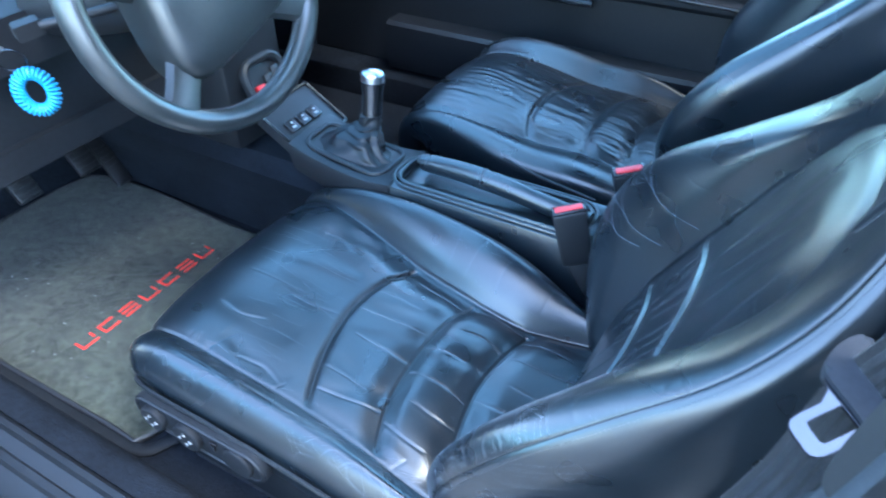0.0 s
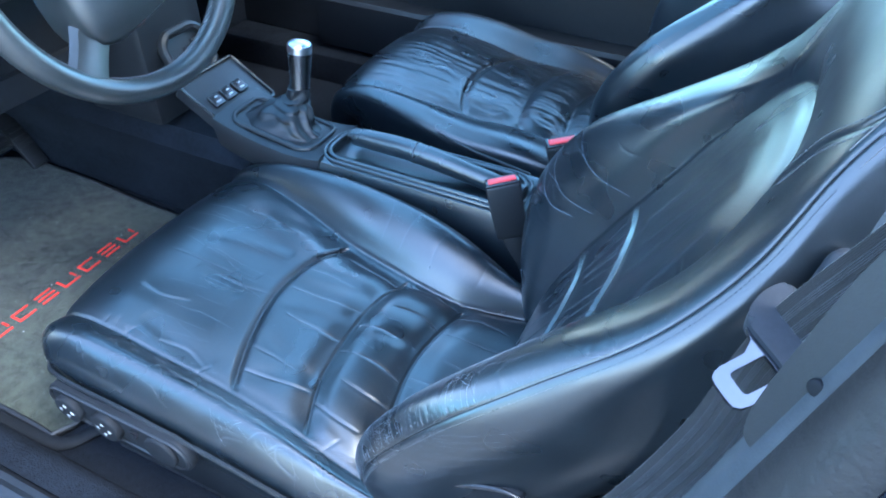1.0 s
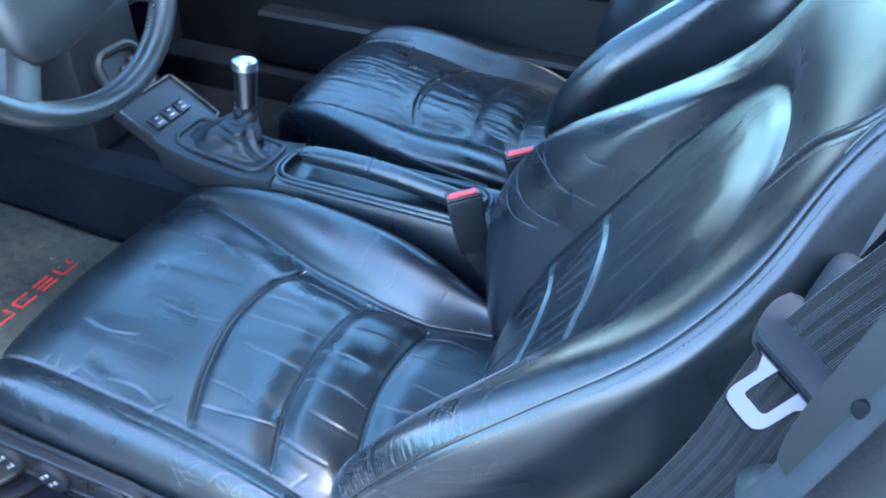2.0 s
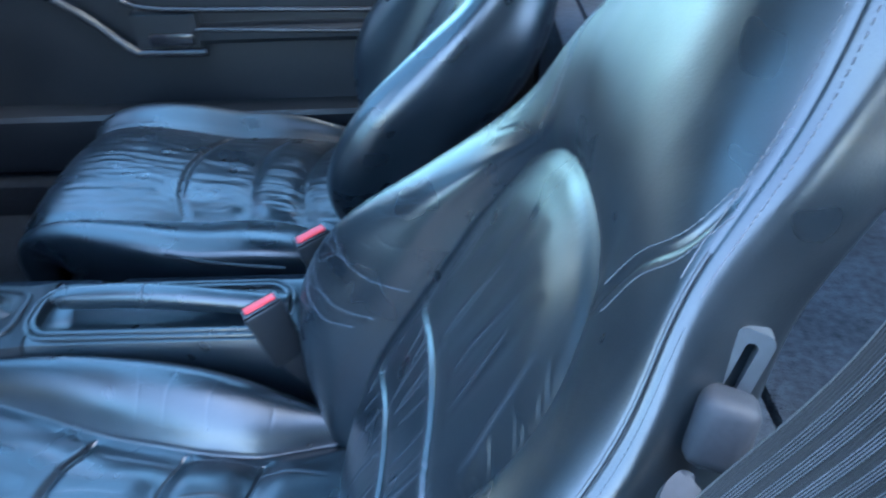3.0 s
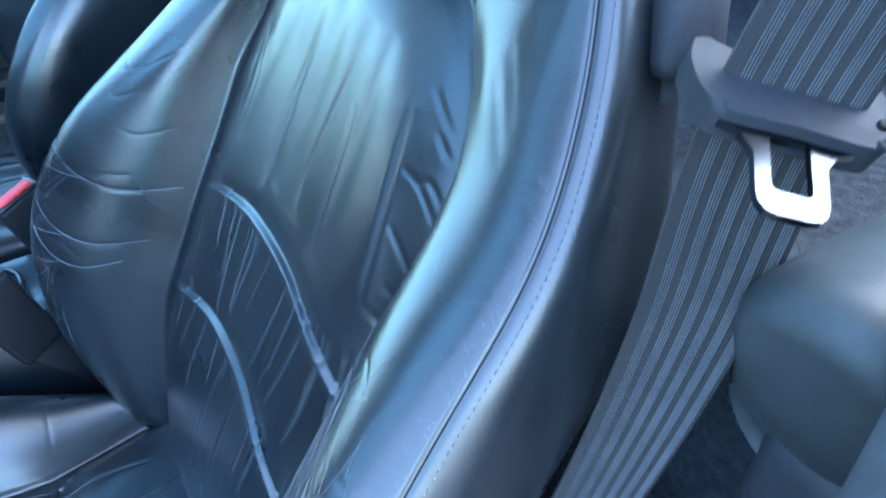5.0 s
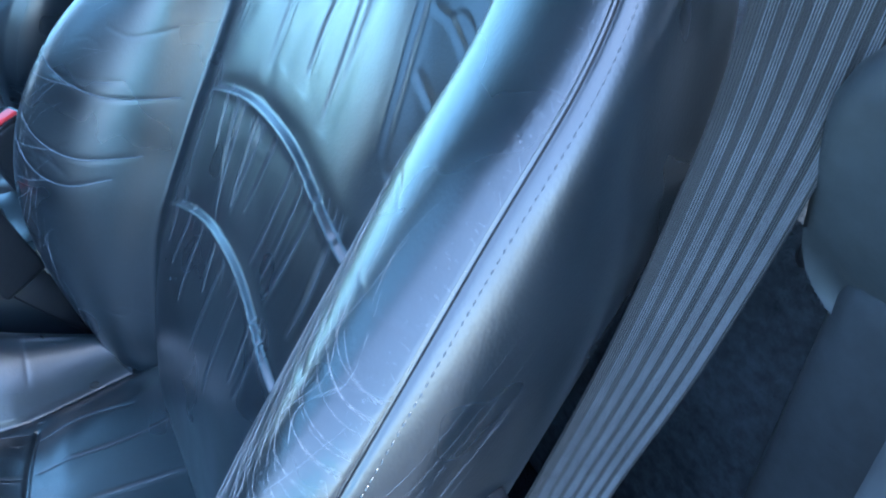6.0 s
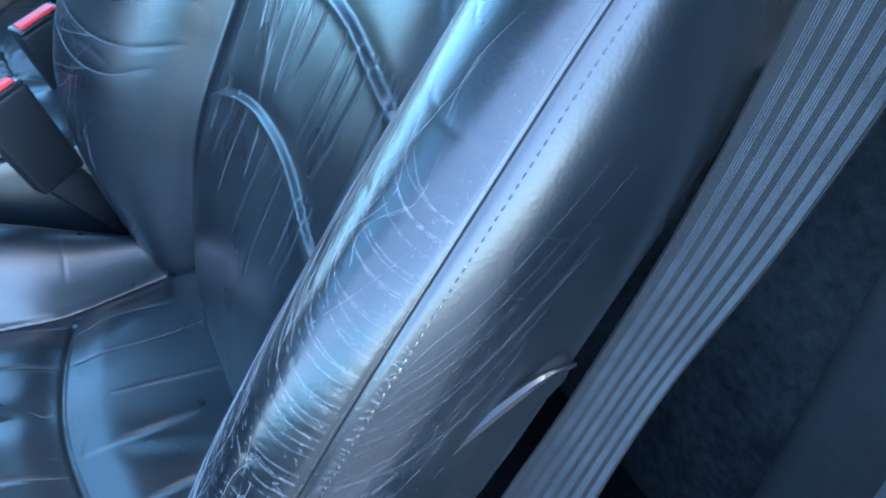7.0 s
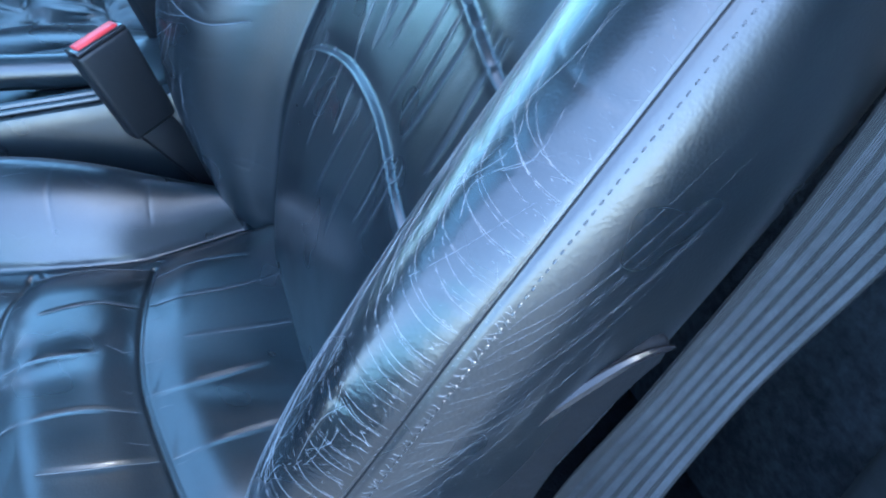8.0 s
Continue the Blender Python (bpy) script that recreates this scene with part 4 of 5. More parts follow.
# rear well, deck and bulkhead
slab("rear_step", blocks(((.60, -.20, 0), (.66, 1.04, .50)), bevel=.015), REAR_CARPET, "carpeted step behind the front seats", "wall")
for lo, hi in (((.66, -.24, .42), (.995, .415, .50)), ((.66, .42, .42), (.995, 1.07, .50)), ((.998, -.24, .42), (1.32, 1.07, .492))):
    slab("rear_deck", blocks((lo, hi), bevel=.008), REAR_CARPET, "blue-grey carpet over the folded rear seats", "floor")
slab("floor_rear", blocks(((.15, -.168, FLOOR), (.60, .29, FLOOR + .006)), bevel=.002), CARPET, "dark carpet behind the driver's seat", "floor")
for k, (y0, y1) in enumerate(((-.190, .412), (.423, 1.03))):            # folded rear backs, leaning rearwards
    rear = thing("rear_seat_back", (1.0, (y0 + y1) / 2, .492), "slate-grey padded rear seat back behind the carpeted deck", "seat back", "rear seat backs")
    tilt = Matrix.Translation((1.005, 0, .492)) @ Matrix.Rotation(radians(14), 4, 'Y')
    part("back_pad", blocks(((0, y0, .004), (.09, y1, .30), tilt), bevel=.028, seg=5), PILLAR_GREY, rear, "smooth slate-grey pad")
    part("base_bead", tube([(.996, y0 + .02, .499), (.995, (y0 + y1) / 2, .499), (.996, y1 - .02, .499)], .006, 20), RUBBER, rear, "dark bead along its foot")
slab("rear_bulkhead", blocks(((1.30, -.30, .3), (1.36, 1.14, .80)), bevel=.01), CARPET, "carpeted rear bulkhead", "wall")
# driver's side B-pillar with its seal, leaning back and inwards as it rises
EDGE = [(.14, -.247, .134), (.24, -.268, .145), (.325, -.298, .19), (.385, -.286, .30), (.440, -.266, .50), (.494, -.243, .70), (.548, -.214, .90), (.612, -.170, 1.15)]


def pillar(section, name, material, label, n=40):
    pts = spline(EDGE, n)
    bm = bmesh.new()
    rings = [[bm.verts.new(p + Vector((x, y, 0)) * (1 - .45 * i / (n - 1))) for x, y in section] for i, p in enumerate(pts)]
    m = len(section)
    for a, b in zip(rings, rings[1:]):
        for j in range(m):
            bm.faces.new((a[j], a[(j + 1) % m], b[(j + 1) % m], b[j]))
    bm.faces.new(rings[0][::-1]), bm.faces.new(rings[-1])
    return slab(name, bm, material, label, "pillar")


pillar([(0, -.004), (.002, -.001), (.008, .0), (.10, -.004), (.13, -.03), (.13, -.06), (.03, -.058), (.004, -.034), (0, -.02)], "pillar_trim", PILLAR_GREY, "slate-grey vinyl door pillar trim")
pillar([(.006, -.037), (.030, -.060), (.036, -.074), (.028, -.084), (.010, -.080), (-.002, -.066), (-.003, -.048)], "door_seal", RUBBER, "black rubber door seal")
pillar([(.030, -.074), (.16, -.052), (.17, -.15), (.060, -.150), (.030, -.11)], "door_jamb", PAINT, "dark painted door jamb")
pl = axes((.5105, -.2475, .742), (.26, .14, 1), (1, -.8, -.15))
slab("pillar_cover", outline([(p.x, p.y) for p in spline([(a, b, 0) for a, b in ((-.042, -.008), (-.036, .012), (0, .016), (.055, .016), (.058, -.012), (0, -.014))], 48, True)], -.006, .012, pl, bevel=.003), PLASTIC, "dark plastic cover on the door pillar", "trim")
slab("pillar_bolt", disc(pl @ Vector((-.004, 0, -.0065)), pl.col[2].to_3d(), .0034, .004, 20, .001), DARK, "dark bolt in the pillar cover", "bolt")
# quarter panel behind the pillar, roof, screen frame and far side
slab("quarter_panel", blocks(((.60, -.32, .0), (1.32, -.262, .80)), bevel=.02), VINYL, "dark vinyl quarter panel behind the pillar", "wall")
bm = bmesh.new()
sweep(spline([(.512, -.222, .578), (.522, -.222, .580), (.56, -.224, .582), (.7, -.23, .585), (.95, -.235, .585), (1.25, -.235, .58)], 60), rounded(.075, .125, .035, 6), up=(0, 0, 1), bm=bm,
      scale=lambda f: 1 if f > .16 else .25 + .75 * math.sqrt(max(0, 1 - (1 - f / .16) ** 2)))
slab("quarter_trim", bm, TRIM_GREY, "slate-grey padded side trim behind the seat", "trim")
slab("quarter_lower", blocks(((.520, -.262, .03), (1.0, -.200, .55)), bevel=.02, seg=4), PILLAR_GREY, "smooth dark lower side trim", "trim")
slab("trim_cap", disc((.546, -.1835, .540), (-.1, 1, .1), .018, .006, 28, .002), PLASTIC, "small round trim cap", "trim")
slab("rear_fender", blocks(((.66, -.46, -.12), (1.6, -.325, .78)), bevel=.05, seg=4), PAINT, "dark painted rear fender", "car body")
slab("far_quarter_panel", blocks(((.60, 1.095, .0), (1.32, 1.15, .80)), bevel=.02), VINYL, "dark vinyl far quarter panel", "wall")
bm = bmesh.new()
rows = []
for i in range(25):
    x = .02 + 1.23 * i / 24
    rise = .035 * math.sin(math.pi * min(1, i / 24 * .9 + .1)) - .10 * max(0, (i - 14) / 10) ** 2
    rows.append([bm.verts.new((x, CENTRE + .47 * k, 1.14 + rise + .03 * (1 - abs(k) ** 2.5))) for k in [-1 + j / 8 for j in range(17)]])
for p, q in zip(rows, rows[1:]):
    for j in range(16):
        bm.faces.new((p[j], p[j + 1], q[j + 1], q[j]))
bmesh.ops.solidify(bm, geom=bm.faces[:], thickness=.03)
slab("ceiling", bm, HEADLINER, "grey headliner under the roof", "ceiling")
bm = bmesh.new()
for sg in (-1, 1):
    yy = [CENTRE + sg * v for v in (.60, .56, .51, .48, .47, .48, .55, .62)]
    tube(list(zip((-.95, -.60, -.25, .02, .55, .95, 1.35, 1.75), yy, (.62, .85, 1.05, 1.13, 1.165, 1.15, .96, .66))), .028, 60, 10, up=(0, 1, 0), bm=bm)
sweep([Vector((.02, CENTRE - .47, 1.13)), Vector((.02, CENTRE, 1.165)), Vector((.02, CENTRE + .47, 1.13))], ring(.03, 10), up=(1, 0, 0), bm=bm)
slab("roof_rail", bm, HEADLINER, "grey-trimmed roof rail and screen header", "pillar")


def pane(name, corners, label):
    bm = bmesh.new()
    n = 10
    a, b, c, e = [Vector(p) for p in corners]
    g = [[bm.verts.new(a.lerp(b, i / n).lerp(e.lerp(c, i / n), j / n)) for i in range(n + 1)] for j in range(n + 1)]
    for p, q in zip(g, g[1:]):
        for i in range(n):
            bm.faces.new((p[i], p[i + 1], q[i + 1], q[i]))
    ob = slab(name, bm, GLASS, label, "window")
    ob.visible_shadow = False
    return ob


pane("window_1", ((-.93, CENTRE - .58, .63), (-.93, CENTRE + .58, .63), (.01, CENTRE + .46, 1.14), (.01, CENTRE - .46, 1.14)), "green-tinted windscreen")
pane("window_2", ((-.72, 1.075, .60), (.60, 1.085, .60), (.55, .905, 1.14), (.05, .905, 1.12)), "green-tinted far door window")
pane("window_3", ((1.22, CENTRE - .46, 1.06), (1.22, CENTRE + .46, 1.06), (1.72, CENTRE + .55, .66), (1.72, CENTRE - .55, .66)), "green-tinted rear window")
slab("cowl", blocks(((-1.9, -.32, -.12), (-1.31, 1.15, .62)), ((-1.30, -.32, .605), (-.93, 1.15, .66)), bevel=.05, seg=4), PAINT, "dark painted front body under the screen", "car body")
slab("door_far_outer", blocks(((-1.0, 1.125, -.12), (.62, 1.21, .60)), bevel=.03), PAINT, "dark painted outer skin of the far door", "car body")

# ---------------------------------------------------------------- far door
door = tagged(thing("door_1", (-.1, 1.10, .13), "black vinyl passenger door panel with an armrest shelf, closed", "car door"), kind="structure")
part("door_panel", extruded([(1.085, .13), (1.092, .28), (1.100, .40), (1.095, .60), (1.122, .60), (1.122, .13)], -.92, .60), VINYL, door)
part("door_pocket", extruded([(1.03, .14), (1.022, .16), (1.025, .262), (1.035, .270), (1.0915, .270), (1.0845, .14)], -.62, .42), VINYL, door, "vinyl door pocket")
part("armrest", extruded([(1.070, .405), (1.062, .415), (1.062, .432), (1.068, .436), (1.0985, .438), (1.0995, .400)], -.080, .56), VINYL, door, "padded armrest shelf")
part("trim_strip", tube([(-.29, 1.088, .545), (-.235, 1.084, .500), (-.19, 1.082, .478), (-.08, 1.082, .470), (.10, 1.082, .466), (.56, 1.084, .452)], .0055, 60), GLOSS, door, "narrow glossy strip")
part("shelf_strip", tube([(-.085, 1.063, .437), (.10, 1.062, .431), (.56, 1.062, .418)], .0045, 40), GLOSS, door, "narrow glossy strip")
part("pull_handle", tube([(-.40, 1.075, .53), (-.30, 1.072, .465), (-.222, 1.070, .394), (-.19, 1.070, .388), (-.074, 1.070, .387)], .0085, 40), GLOSS, door, "dark glossy door pull")
part("handle_cup", extruded([(1.0845, .392), (1.078, .395), (1.078, .462), (1.086, .468), (1.0985, .468), (1.0995, .392)], -.215, -.086), PLASTIC, door, "recessed handle cup")
part("latch_handle", blocks(((-.185, 1.066, .402), (-.095, 1.0785, .428)), bevel=.005), GLOSS, door, "dark door latch handle")

# driver's door, swung wide open on its front hinges
swing = Matrix.Translation((-.97, -.31, 0)) @ Matrix.Rotation(radians(-64), 4, 'Z')
open_door = tagged(thing("door_2", (-.97, -.31, .10), "dark driver's door standing wide open, with a black vinyl inner panel", "car door"), kind="structure")
for name, boxes, bev, material, label in (
        ("door_skin", (((.02, -.125, -.06), (1.26, -.045, .62), swing),), .030, PAINT, "dark painted outer skin"),
        ("door_panel", (((.05, -.044, -.02), (1.24, .0, .61), swing),), .016, VINYL, "black vinyl inner panel"),
        ("door_pocket", (((.20, .001, .02), (1.10, .055, .17), swing),), .015, VINYL, "vinyl door pocket"),
        ("armrest", (((.42, .001, .34), (1.16, .050, .385), swing),), .012, VINYL, "padded armrest")):
    part(name, blocks(*boxes, bevel=bev, seg=3), material, open_door, label)
bm = bmesh.new()
bm.faces.new([bm.verts.new(swing @ Vector(p)) for p in ((.12, -.06, .62), (1.22, -.06, .62), (1.18, -.02, .98), (1.02, .02, 1.08), (.78, .02, 1.09))])
part("window", bm, GLASS, open_door, "green-tinted frameless window").visible_shadow = False

# ---------------------------------------------------------------- centre console
console = thing("centre_console", (-.05, .37, .24), "black leather-trimmed centre console between the seats", "console")
part("tray_body", extruded([(.292, .20), (.289, .322), (.294, .335), (.305, .339), (.312, .335), (.317, .330), (.345, .326), (.372, .329), (.382, .334), (.392, .338), (.402, .338), (.410, .331), (.413, .20)], -.118, .34, 20),
     LEATHER, console, "leather-covered tray")
bm = bmesh.new()
for grow, r in ((0, .0036), (.009, .0026)):
    loop = [Vector((.040 + u, .349 + v, .3405 - .12 * grow)) for u, v in rounded(.318 + 2 * grow, .082 + 2 * grow, .030 + grow, 8)]
    sweep(loop, ring(r, 8), closed=True, bm=bm)
part("tray_piping", bm, LEATHER, console, "rolled edge piping")
# gear lever surround: a dished plate that sweeps up to the switches
prof = [(-.116, .338), (-.14, .334), (-.18, .332), (-.235, .338), (-.285, .349), (-.318, .360)]


def plate_z(x):
    return float(np.interp(-x, [-p[0] for p in prof], [p[1] for p in prof]))


bm = bmesh.new()
sp = spline([(x, 0, z) for x, z in prof], 24)
rows = []
for p in sp:
    y0, y1 = .287, .414
    rows.append([bm.verts.new(v) for v in ((p.x, y0 + .008, p.z - .052), (p.x, y0, p.z - .012), (p.x, y0 + .004, p.z), (p.x, y0 + .012, p.z + .003), (p.x, (y0 + y1) / 2, p.z + .003), (p.x, y1 - .012, p.z + .003), (p.x, y1 - .004, p.z), (p.x, y1, p.z - .012), (p.x, y1 - .008, p.z - .052))])
for a, b in zip(rows, rows[1:]):
    for j in range(8):
        bm.faces.new((a[j], a[j + 1], b[j + 1], b[j]))
bm.faces.new(rows[0]), bm.faces.new(rows[-1][::-1])
part("gear_surround", bm, VINYL, console, "black gear lever surround")
bm = bmesh.new()
BOOT = [(-.222 + u, .350 + v) for u, v in rounded(.156, .084, .022, 6)]
sweep([Vector((x, y, plate_z(x) + .004)) for x, y in BOOT], ring(.0045, 8), closed=True, bm=bm)
part("boot_frame", bm, PLASTIC, console, "rounded boot frame")
# no real recess: a flat dark sheet gives its shade inside the frame
bm = bmesh.new()
bm.faces.new([bm.verts.new((x, y, plate_z(x) + .0036)) for x, y in BOOT])
part("boot_shade_plate", bm, RUBBER, console, "flat dark plate in place of the shaded recess under the boot", smooth=False)
# switch panel
sw = axes((-.352, .372, .364), (.094, 0, -.058), (0, 1, 0))
part("switch_panel", outline(rounded(.105, .135, .006, 3), -.02, .02, sw, bevel=.002), PLASTIC, console, "sloping black switch panel")
bm = sweep([sw @ Vector((u, v, .002)) for u, v in rounded(.103, .133, .006, 3)], ring(.0028, 8), closed=True, up=sw.col[2].to_3d())
part("panel_rim", bm, GLOSS, console, "raised edge of the switch panel")
for k in (-1, 0, 1):
    m = sw @ Matrix.Translation((.004, k * .030 - .006, 0))
    key = part("rocker_switch", outline(rounded(.024, .023, .002, 3), 0, .006, m, bevel=.0015), GLOSS, console, "small black rocker switch")
    bm = outline(rounded(.003, .010, .0005, 2), .0065, .0003, m @ Matrix.Translation((.005, 0, 0)))
    outline(rounded(.003, .006, .0005, 2), .0065, .0003, m @ Matrix.Translation((-.004, .002, 0)), bm)
    part("switch_mark", bm, WHITE, console, "white printed mark")
# dash extension with the hazard switch
ext = axes((-.432, .380, .414), (0, 1, 0), (-.045, 0, .10))
part("dash_extension", blocks(((-.62, .300, .30), (-.45, .448, .52)), bevel=.012), VINYL, console)
bm = bmesh.new()
sweep([ext @ Vector((u, v, 0)) for u, v in rounded(.092, .080, .026, 6)], ring(.008, 8, .010), closed=True, up=ext.col[2].to_3d(), bm=bm)
part("switch_bezel", bm, PLASTIC, console, "rounded bezel")
part("bezel_floor", outline(rounded(.090, .078, .026, 6), -.014, .01, ext), PLASTIC, console)
m = ext @ Matrix.Translation((-.022, -.012, -.004))
part("hazard_button", outline(rounded(.020, .020, .003, 3), 0, .010, m, bevel=.002), RED, console, "red hazard button")
for u, v in ((.004, .0), (.026, .008)):
    part("rocker_switch", outline(rounded(.018, .020, .002, 3), 0, .009, ext @ Matrix.Translation((u, v, -.004)), bevel=.002), GLOSS, console)

# ---------------------------------------------------------------- gear lever and handbrake
gear = thing("gear_lever", (-.215, .380, .32), "chrome-capped gear lever with a wrinkled black leather boot", "gear lever")
top, low = Vector((-.203, .390, .461)), Vector((-.205, .367, .318))
bm = bmesh.new()
n, m = 70, 80
ctr = spline([(-.224, .350, .343), (-.222, .351, .352), (-.217, .357, .367), (-.210, .368, .380), (-.206, .375, .388), (-.205, .379, .404)], n)
rows = []
for i in range(n):
    f = i / (n - 1)
    g = max(0, 1 - f / .78)
    rx, ry = .0185 + .056 * g ** 1.3, .0180 + .024 * g ** 1.15
    row = []
    for j in range(m):
        a = 2 * math.pi * j / m
        drape = .0032 * math.sin(7 * a + 9 * f + 2 * math.sin(2 * a)) * min(1, 2.5 * g)
        wrinkle = .0026 * math.sin(34 * f + 2.5 * math.sin(a + 4 * f) + 1.5 * math.sin(2 * a)) * math.exp(-((f - .66) / .2) ** 2)
        lump = .004 * noise.noise(Vector((math.cos(a) * 1.8, math.sin(a) * 1.8, f * 6)))
        k = drape + wrinkle + lump
        row.append(bm.verts.new(ctr[i] + Vector(((rx + k) * math.cos(a), (ry + k) * math.sin(a), -.011 * g * math.cos(a)))))
    rows.append(row)
for a, b in zip(rows, rows[1:]):
    for j in range(m):
        bm.faces.new((a[j], a[(j + 1) % m], b[(j + 1) % m], b[j]))
bm.faces.new(rows[-1])
part("boot", bm, VINYL, gear, "crumpled black leather boot")
d = (top - low).normalized()
bm = sweep([low + d * .085, low + d * .10, low + d * .115, low + d * .13, low + d * .142], ring(.0185, 24), scale=lambda f: .90 + .16 * f * f, up=(1, 0, 0))
part("grip", bm, DARK_METAL, gear, "dark polished grip")
bm = sweep([low + d * (.139 + .022 * i / 9) for i in range(10)], ring(.0192, 28), up=(1, 0, 0), scale=lambda f: (.98 + .06 * f) * math.sqrt(max(.12, 1 - max(0, (f - .55) / .45) ** 3 * .88)))
part("cap", bm, BRUSHED, gear, "satin chrome cap")

brake = thing("handbrake", (.05, .358, .325), "black leather-covered handbrake lever lying in the console", "handbrake")
hb = [Vector(p) for p in ((-.092, .362, .350), (-.06, .361, .353), (.0, .359, .355), (.06, .357, .352), (.12, .355, .345), (.20, .352, .336))]
part("grip", sweep(spline(hb, 40), ring(.0155, 16, .0165), scale=lambda f: .86 + .18 * math.sin(math.pi * min(f * 1.3, 1) * .8)), LEATHER, brake, "stitched leather grip")
part("button", disc((-.099, .362, .3495), (-1, 0, -.05), .0055, .012, 14, .002), GLOSS, brake, "small black release button")
bm = bmesh.new()
sweep([Vector((.022, .3583 + .0163 * math.cos(a), .3545 + .0173 * math.sin(a))) for a in [2 * math.pi * i / 24 for i in range(24)]], ring(.0008, 5), closed=True, up=(1, 0, 0), bm=bm)
part("seam", bm, THREAD, brake)


# ---------------------------------------------------------------- buckles
def buckle(at, lean, label):
    """A belt buckle: a black head with a red button, on its stalk."""
    x, y, z = at
    b = thing("belt_buckle", (x + .02, y, z - .17), label, "seat belt buckle", "belt buckles")
    m = Matrix.Translation((x, y, z)) @ Euler((radians(lean[0]), radians(lean[1]), radians(lean[2]))).to_matrix().to_4x4()

    def box(lo, hi, bev, taper=1.0):
        bm = blocks((lo, hi), bevel=bev, seg=3)
        for v in bm.verts:
            f = (v.co.z + .09) / .09
            k = taper + (1 - taper) * max(0, min(1, f))
            v.co.x *= k
            v.co.y *= k
        bm.transform(m)
        return bm
    part("housing", box((-.0245, -.012, -.085), (.0245, .012, 0), .004, .88), PLASTIC, b, "black plastic housing")
    part("frame", box((-.0235, -.0115, -.002), (.0235, .0115, .0035), .002), GLOSS, b)
    part("red_button", box((-.0195, -.0085, .002), (.0195, .0045, .0062), .002), RED, b, "red release button")
    part("slot", box((-.0185, .0060, .0025), (.0185, .0095, .0042), .0005), RUBBER, b)
    bm = blocks(((-.017, -.007, -.11), (.017, .007, .0)), bevel=.004)
    bm.transform(m @ Matrix.Translation((0, 0, -.080)) @ Matrix.Rotation(radians(-16), 4, 'Y'))
    part("stalk", bm, VINYL, b, "dark flexible stalk")
    return b


buckle((.188, .289, .395), (-9, -12, 30), "black seat belt buckle with a red button beside the driver's seat")
buckle((.230, .416, .400), (0, -12, 28), "black seat belt buckle with a red button beside the passenger seat")

# ---------------------------------------------------------------- floor mats
def floor_mat(cy, label, letters):
    z = FLOOR
    pts = [(-1.02, -.20), (-.99, -.235), (-.40, -.235), (-.31, -.225), (-.30, -.1), (-.30, .2), (-.33, .245), (-.60, .250), (-.80, .262), (-.98, .25), (-1.03, .18), (-1.035, -.1)]
    pts = [(p.x, p.y) for p in spline([(a, b, 0) for a, b in pts], 90, True)]
    m = Matrix.Translation((0, cy, z))
    t = thing("floor_mat", (-.65, cy, z), label, "car mat")
    part("carpet_face", outline(pts, .001, .009, m, bevel=.003), MAT_CLOTH, t)
    edge = [m @ Vector((a, b, .0055)) for a, b in pts]
    bm = bmesh.new()
    sweep(edge, ring(.0055, 8), closed=True, bm=bm)
    part("binding", bm, RUBBER, t, "black bound edge")
    strip = spline([(-.97, cy - .248, z + .006), (-.60, cy - .250, z + .006), (-.36, cy - .249, z + .006), (-.29, cy - .240, z + .006), (-.265, cy - .20, z + .006)], 40)
    part("rubber_edge", sweep(strip, ring(.011, 12, .0055)), DARK, t, "shiny black rubber strip")
    rng = random.Random(3)
    bm = bmesh.new()
    for k in range(46):                                             # crumbs and lint
        p = Vector((rng.uniform(-.95, -.35), cy + rng.uniform(-.2, .2), z + .0112))
        bmesh.ops.create_icosphere(bm, subdivisions=1, radius=rng.uniform(.0005, .0013), matrix=Matrix.Translation(p) @ Matrix.Diagonal((rng.uniform(.6, 2), 1, .5, 1)))
    tagged(part("lint", bm, WHITE, t, "pale crumbs and lint"), kind="stuff")
    if letters:
        # seven marks of a red embroidered emblem, plain shapes only
        x, h, wd, gap, y = -.545, .026, .034, .0135, -.150
        for k in range(7):
            if k % 3 == 0:
                rects = ((0, 0, wd, .004), (0, 0, .004, h), (wd - .004, .010, wd, h))
            elif k % 3 == 1:
                rects = ((0, 0, wd, .004), (0, h - .004, wd, h), (0, 0, .004, h))
            else:
                rects = ((0, 0, wd, .004), (0, .011, wd, .015), (0, .022, wd, h))
            bm = bmesh.new()
            for j, (u0, v0, u1, v1) in enumerate(rects):
                mm = m @ Matrix.Translation((x - (v0 + v1) / 2, y + (u0 + u1) / 2, .0102 + j * .0002))
                outline(rounded(abs(v1 - v0), abs(u1 - u0), .001, 2), 0, .0012, mm, bm)
            part("emblem_mark", bm, RED_THREAD, t, "red embroidered mark")
            y += wd + gap
    return t


floor_mat(.085, "green-grey velour floor mat with red embroidered marks", True)

# ---------------------------------------------------------------- steering wheel
wheel = thing("steering_wheel", (-.25, .127, .690), "black leather four-spoke steering wheel with a padded hub", "steering wheel")
a = radians(14.0)
yaw = radians(3.0)
WH = Matrix.Translation((-.25, .127, .690)) @ Matrix((
    (math.sin(yaw), -math.sin(a), math.cos(a)),
    (math.cos(yaw), 0, 0),
    (0, math.cos(a), math.sin(a)))).to_4x4()           # columns: right, up, towards the driver
R = .170


def on_wheel(u, v, h=0.0):
    return WH @ Vector((u, v, h))


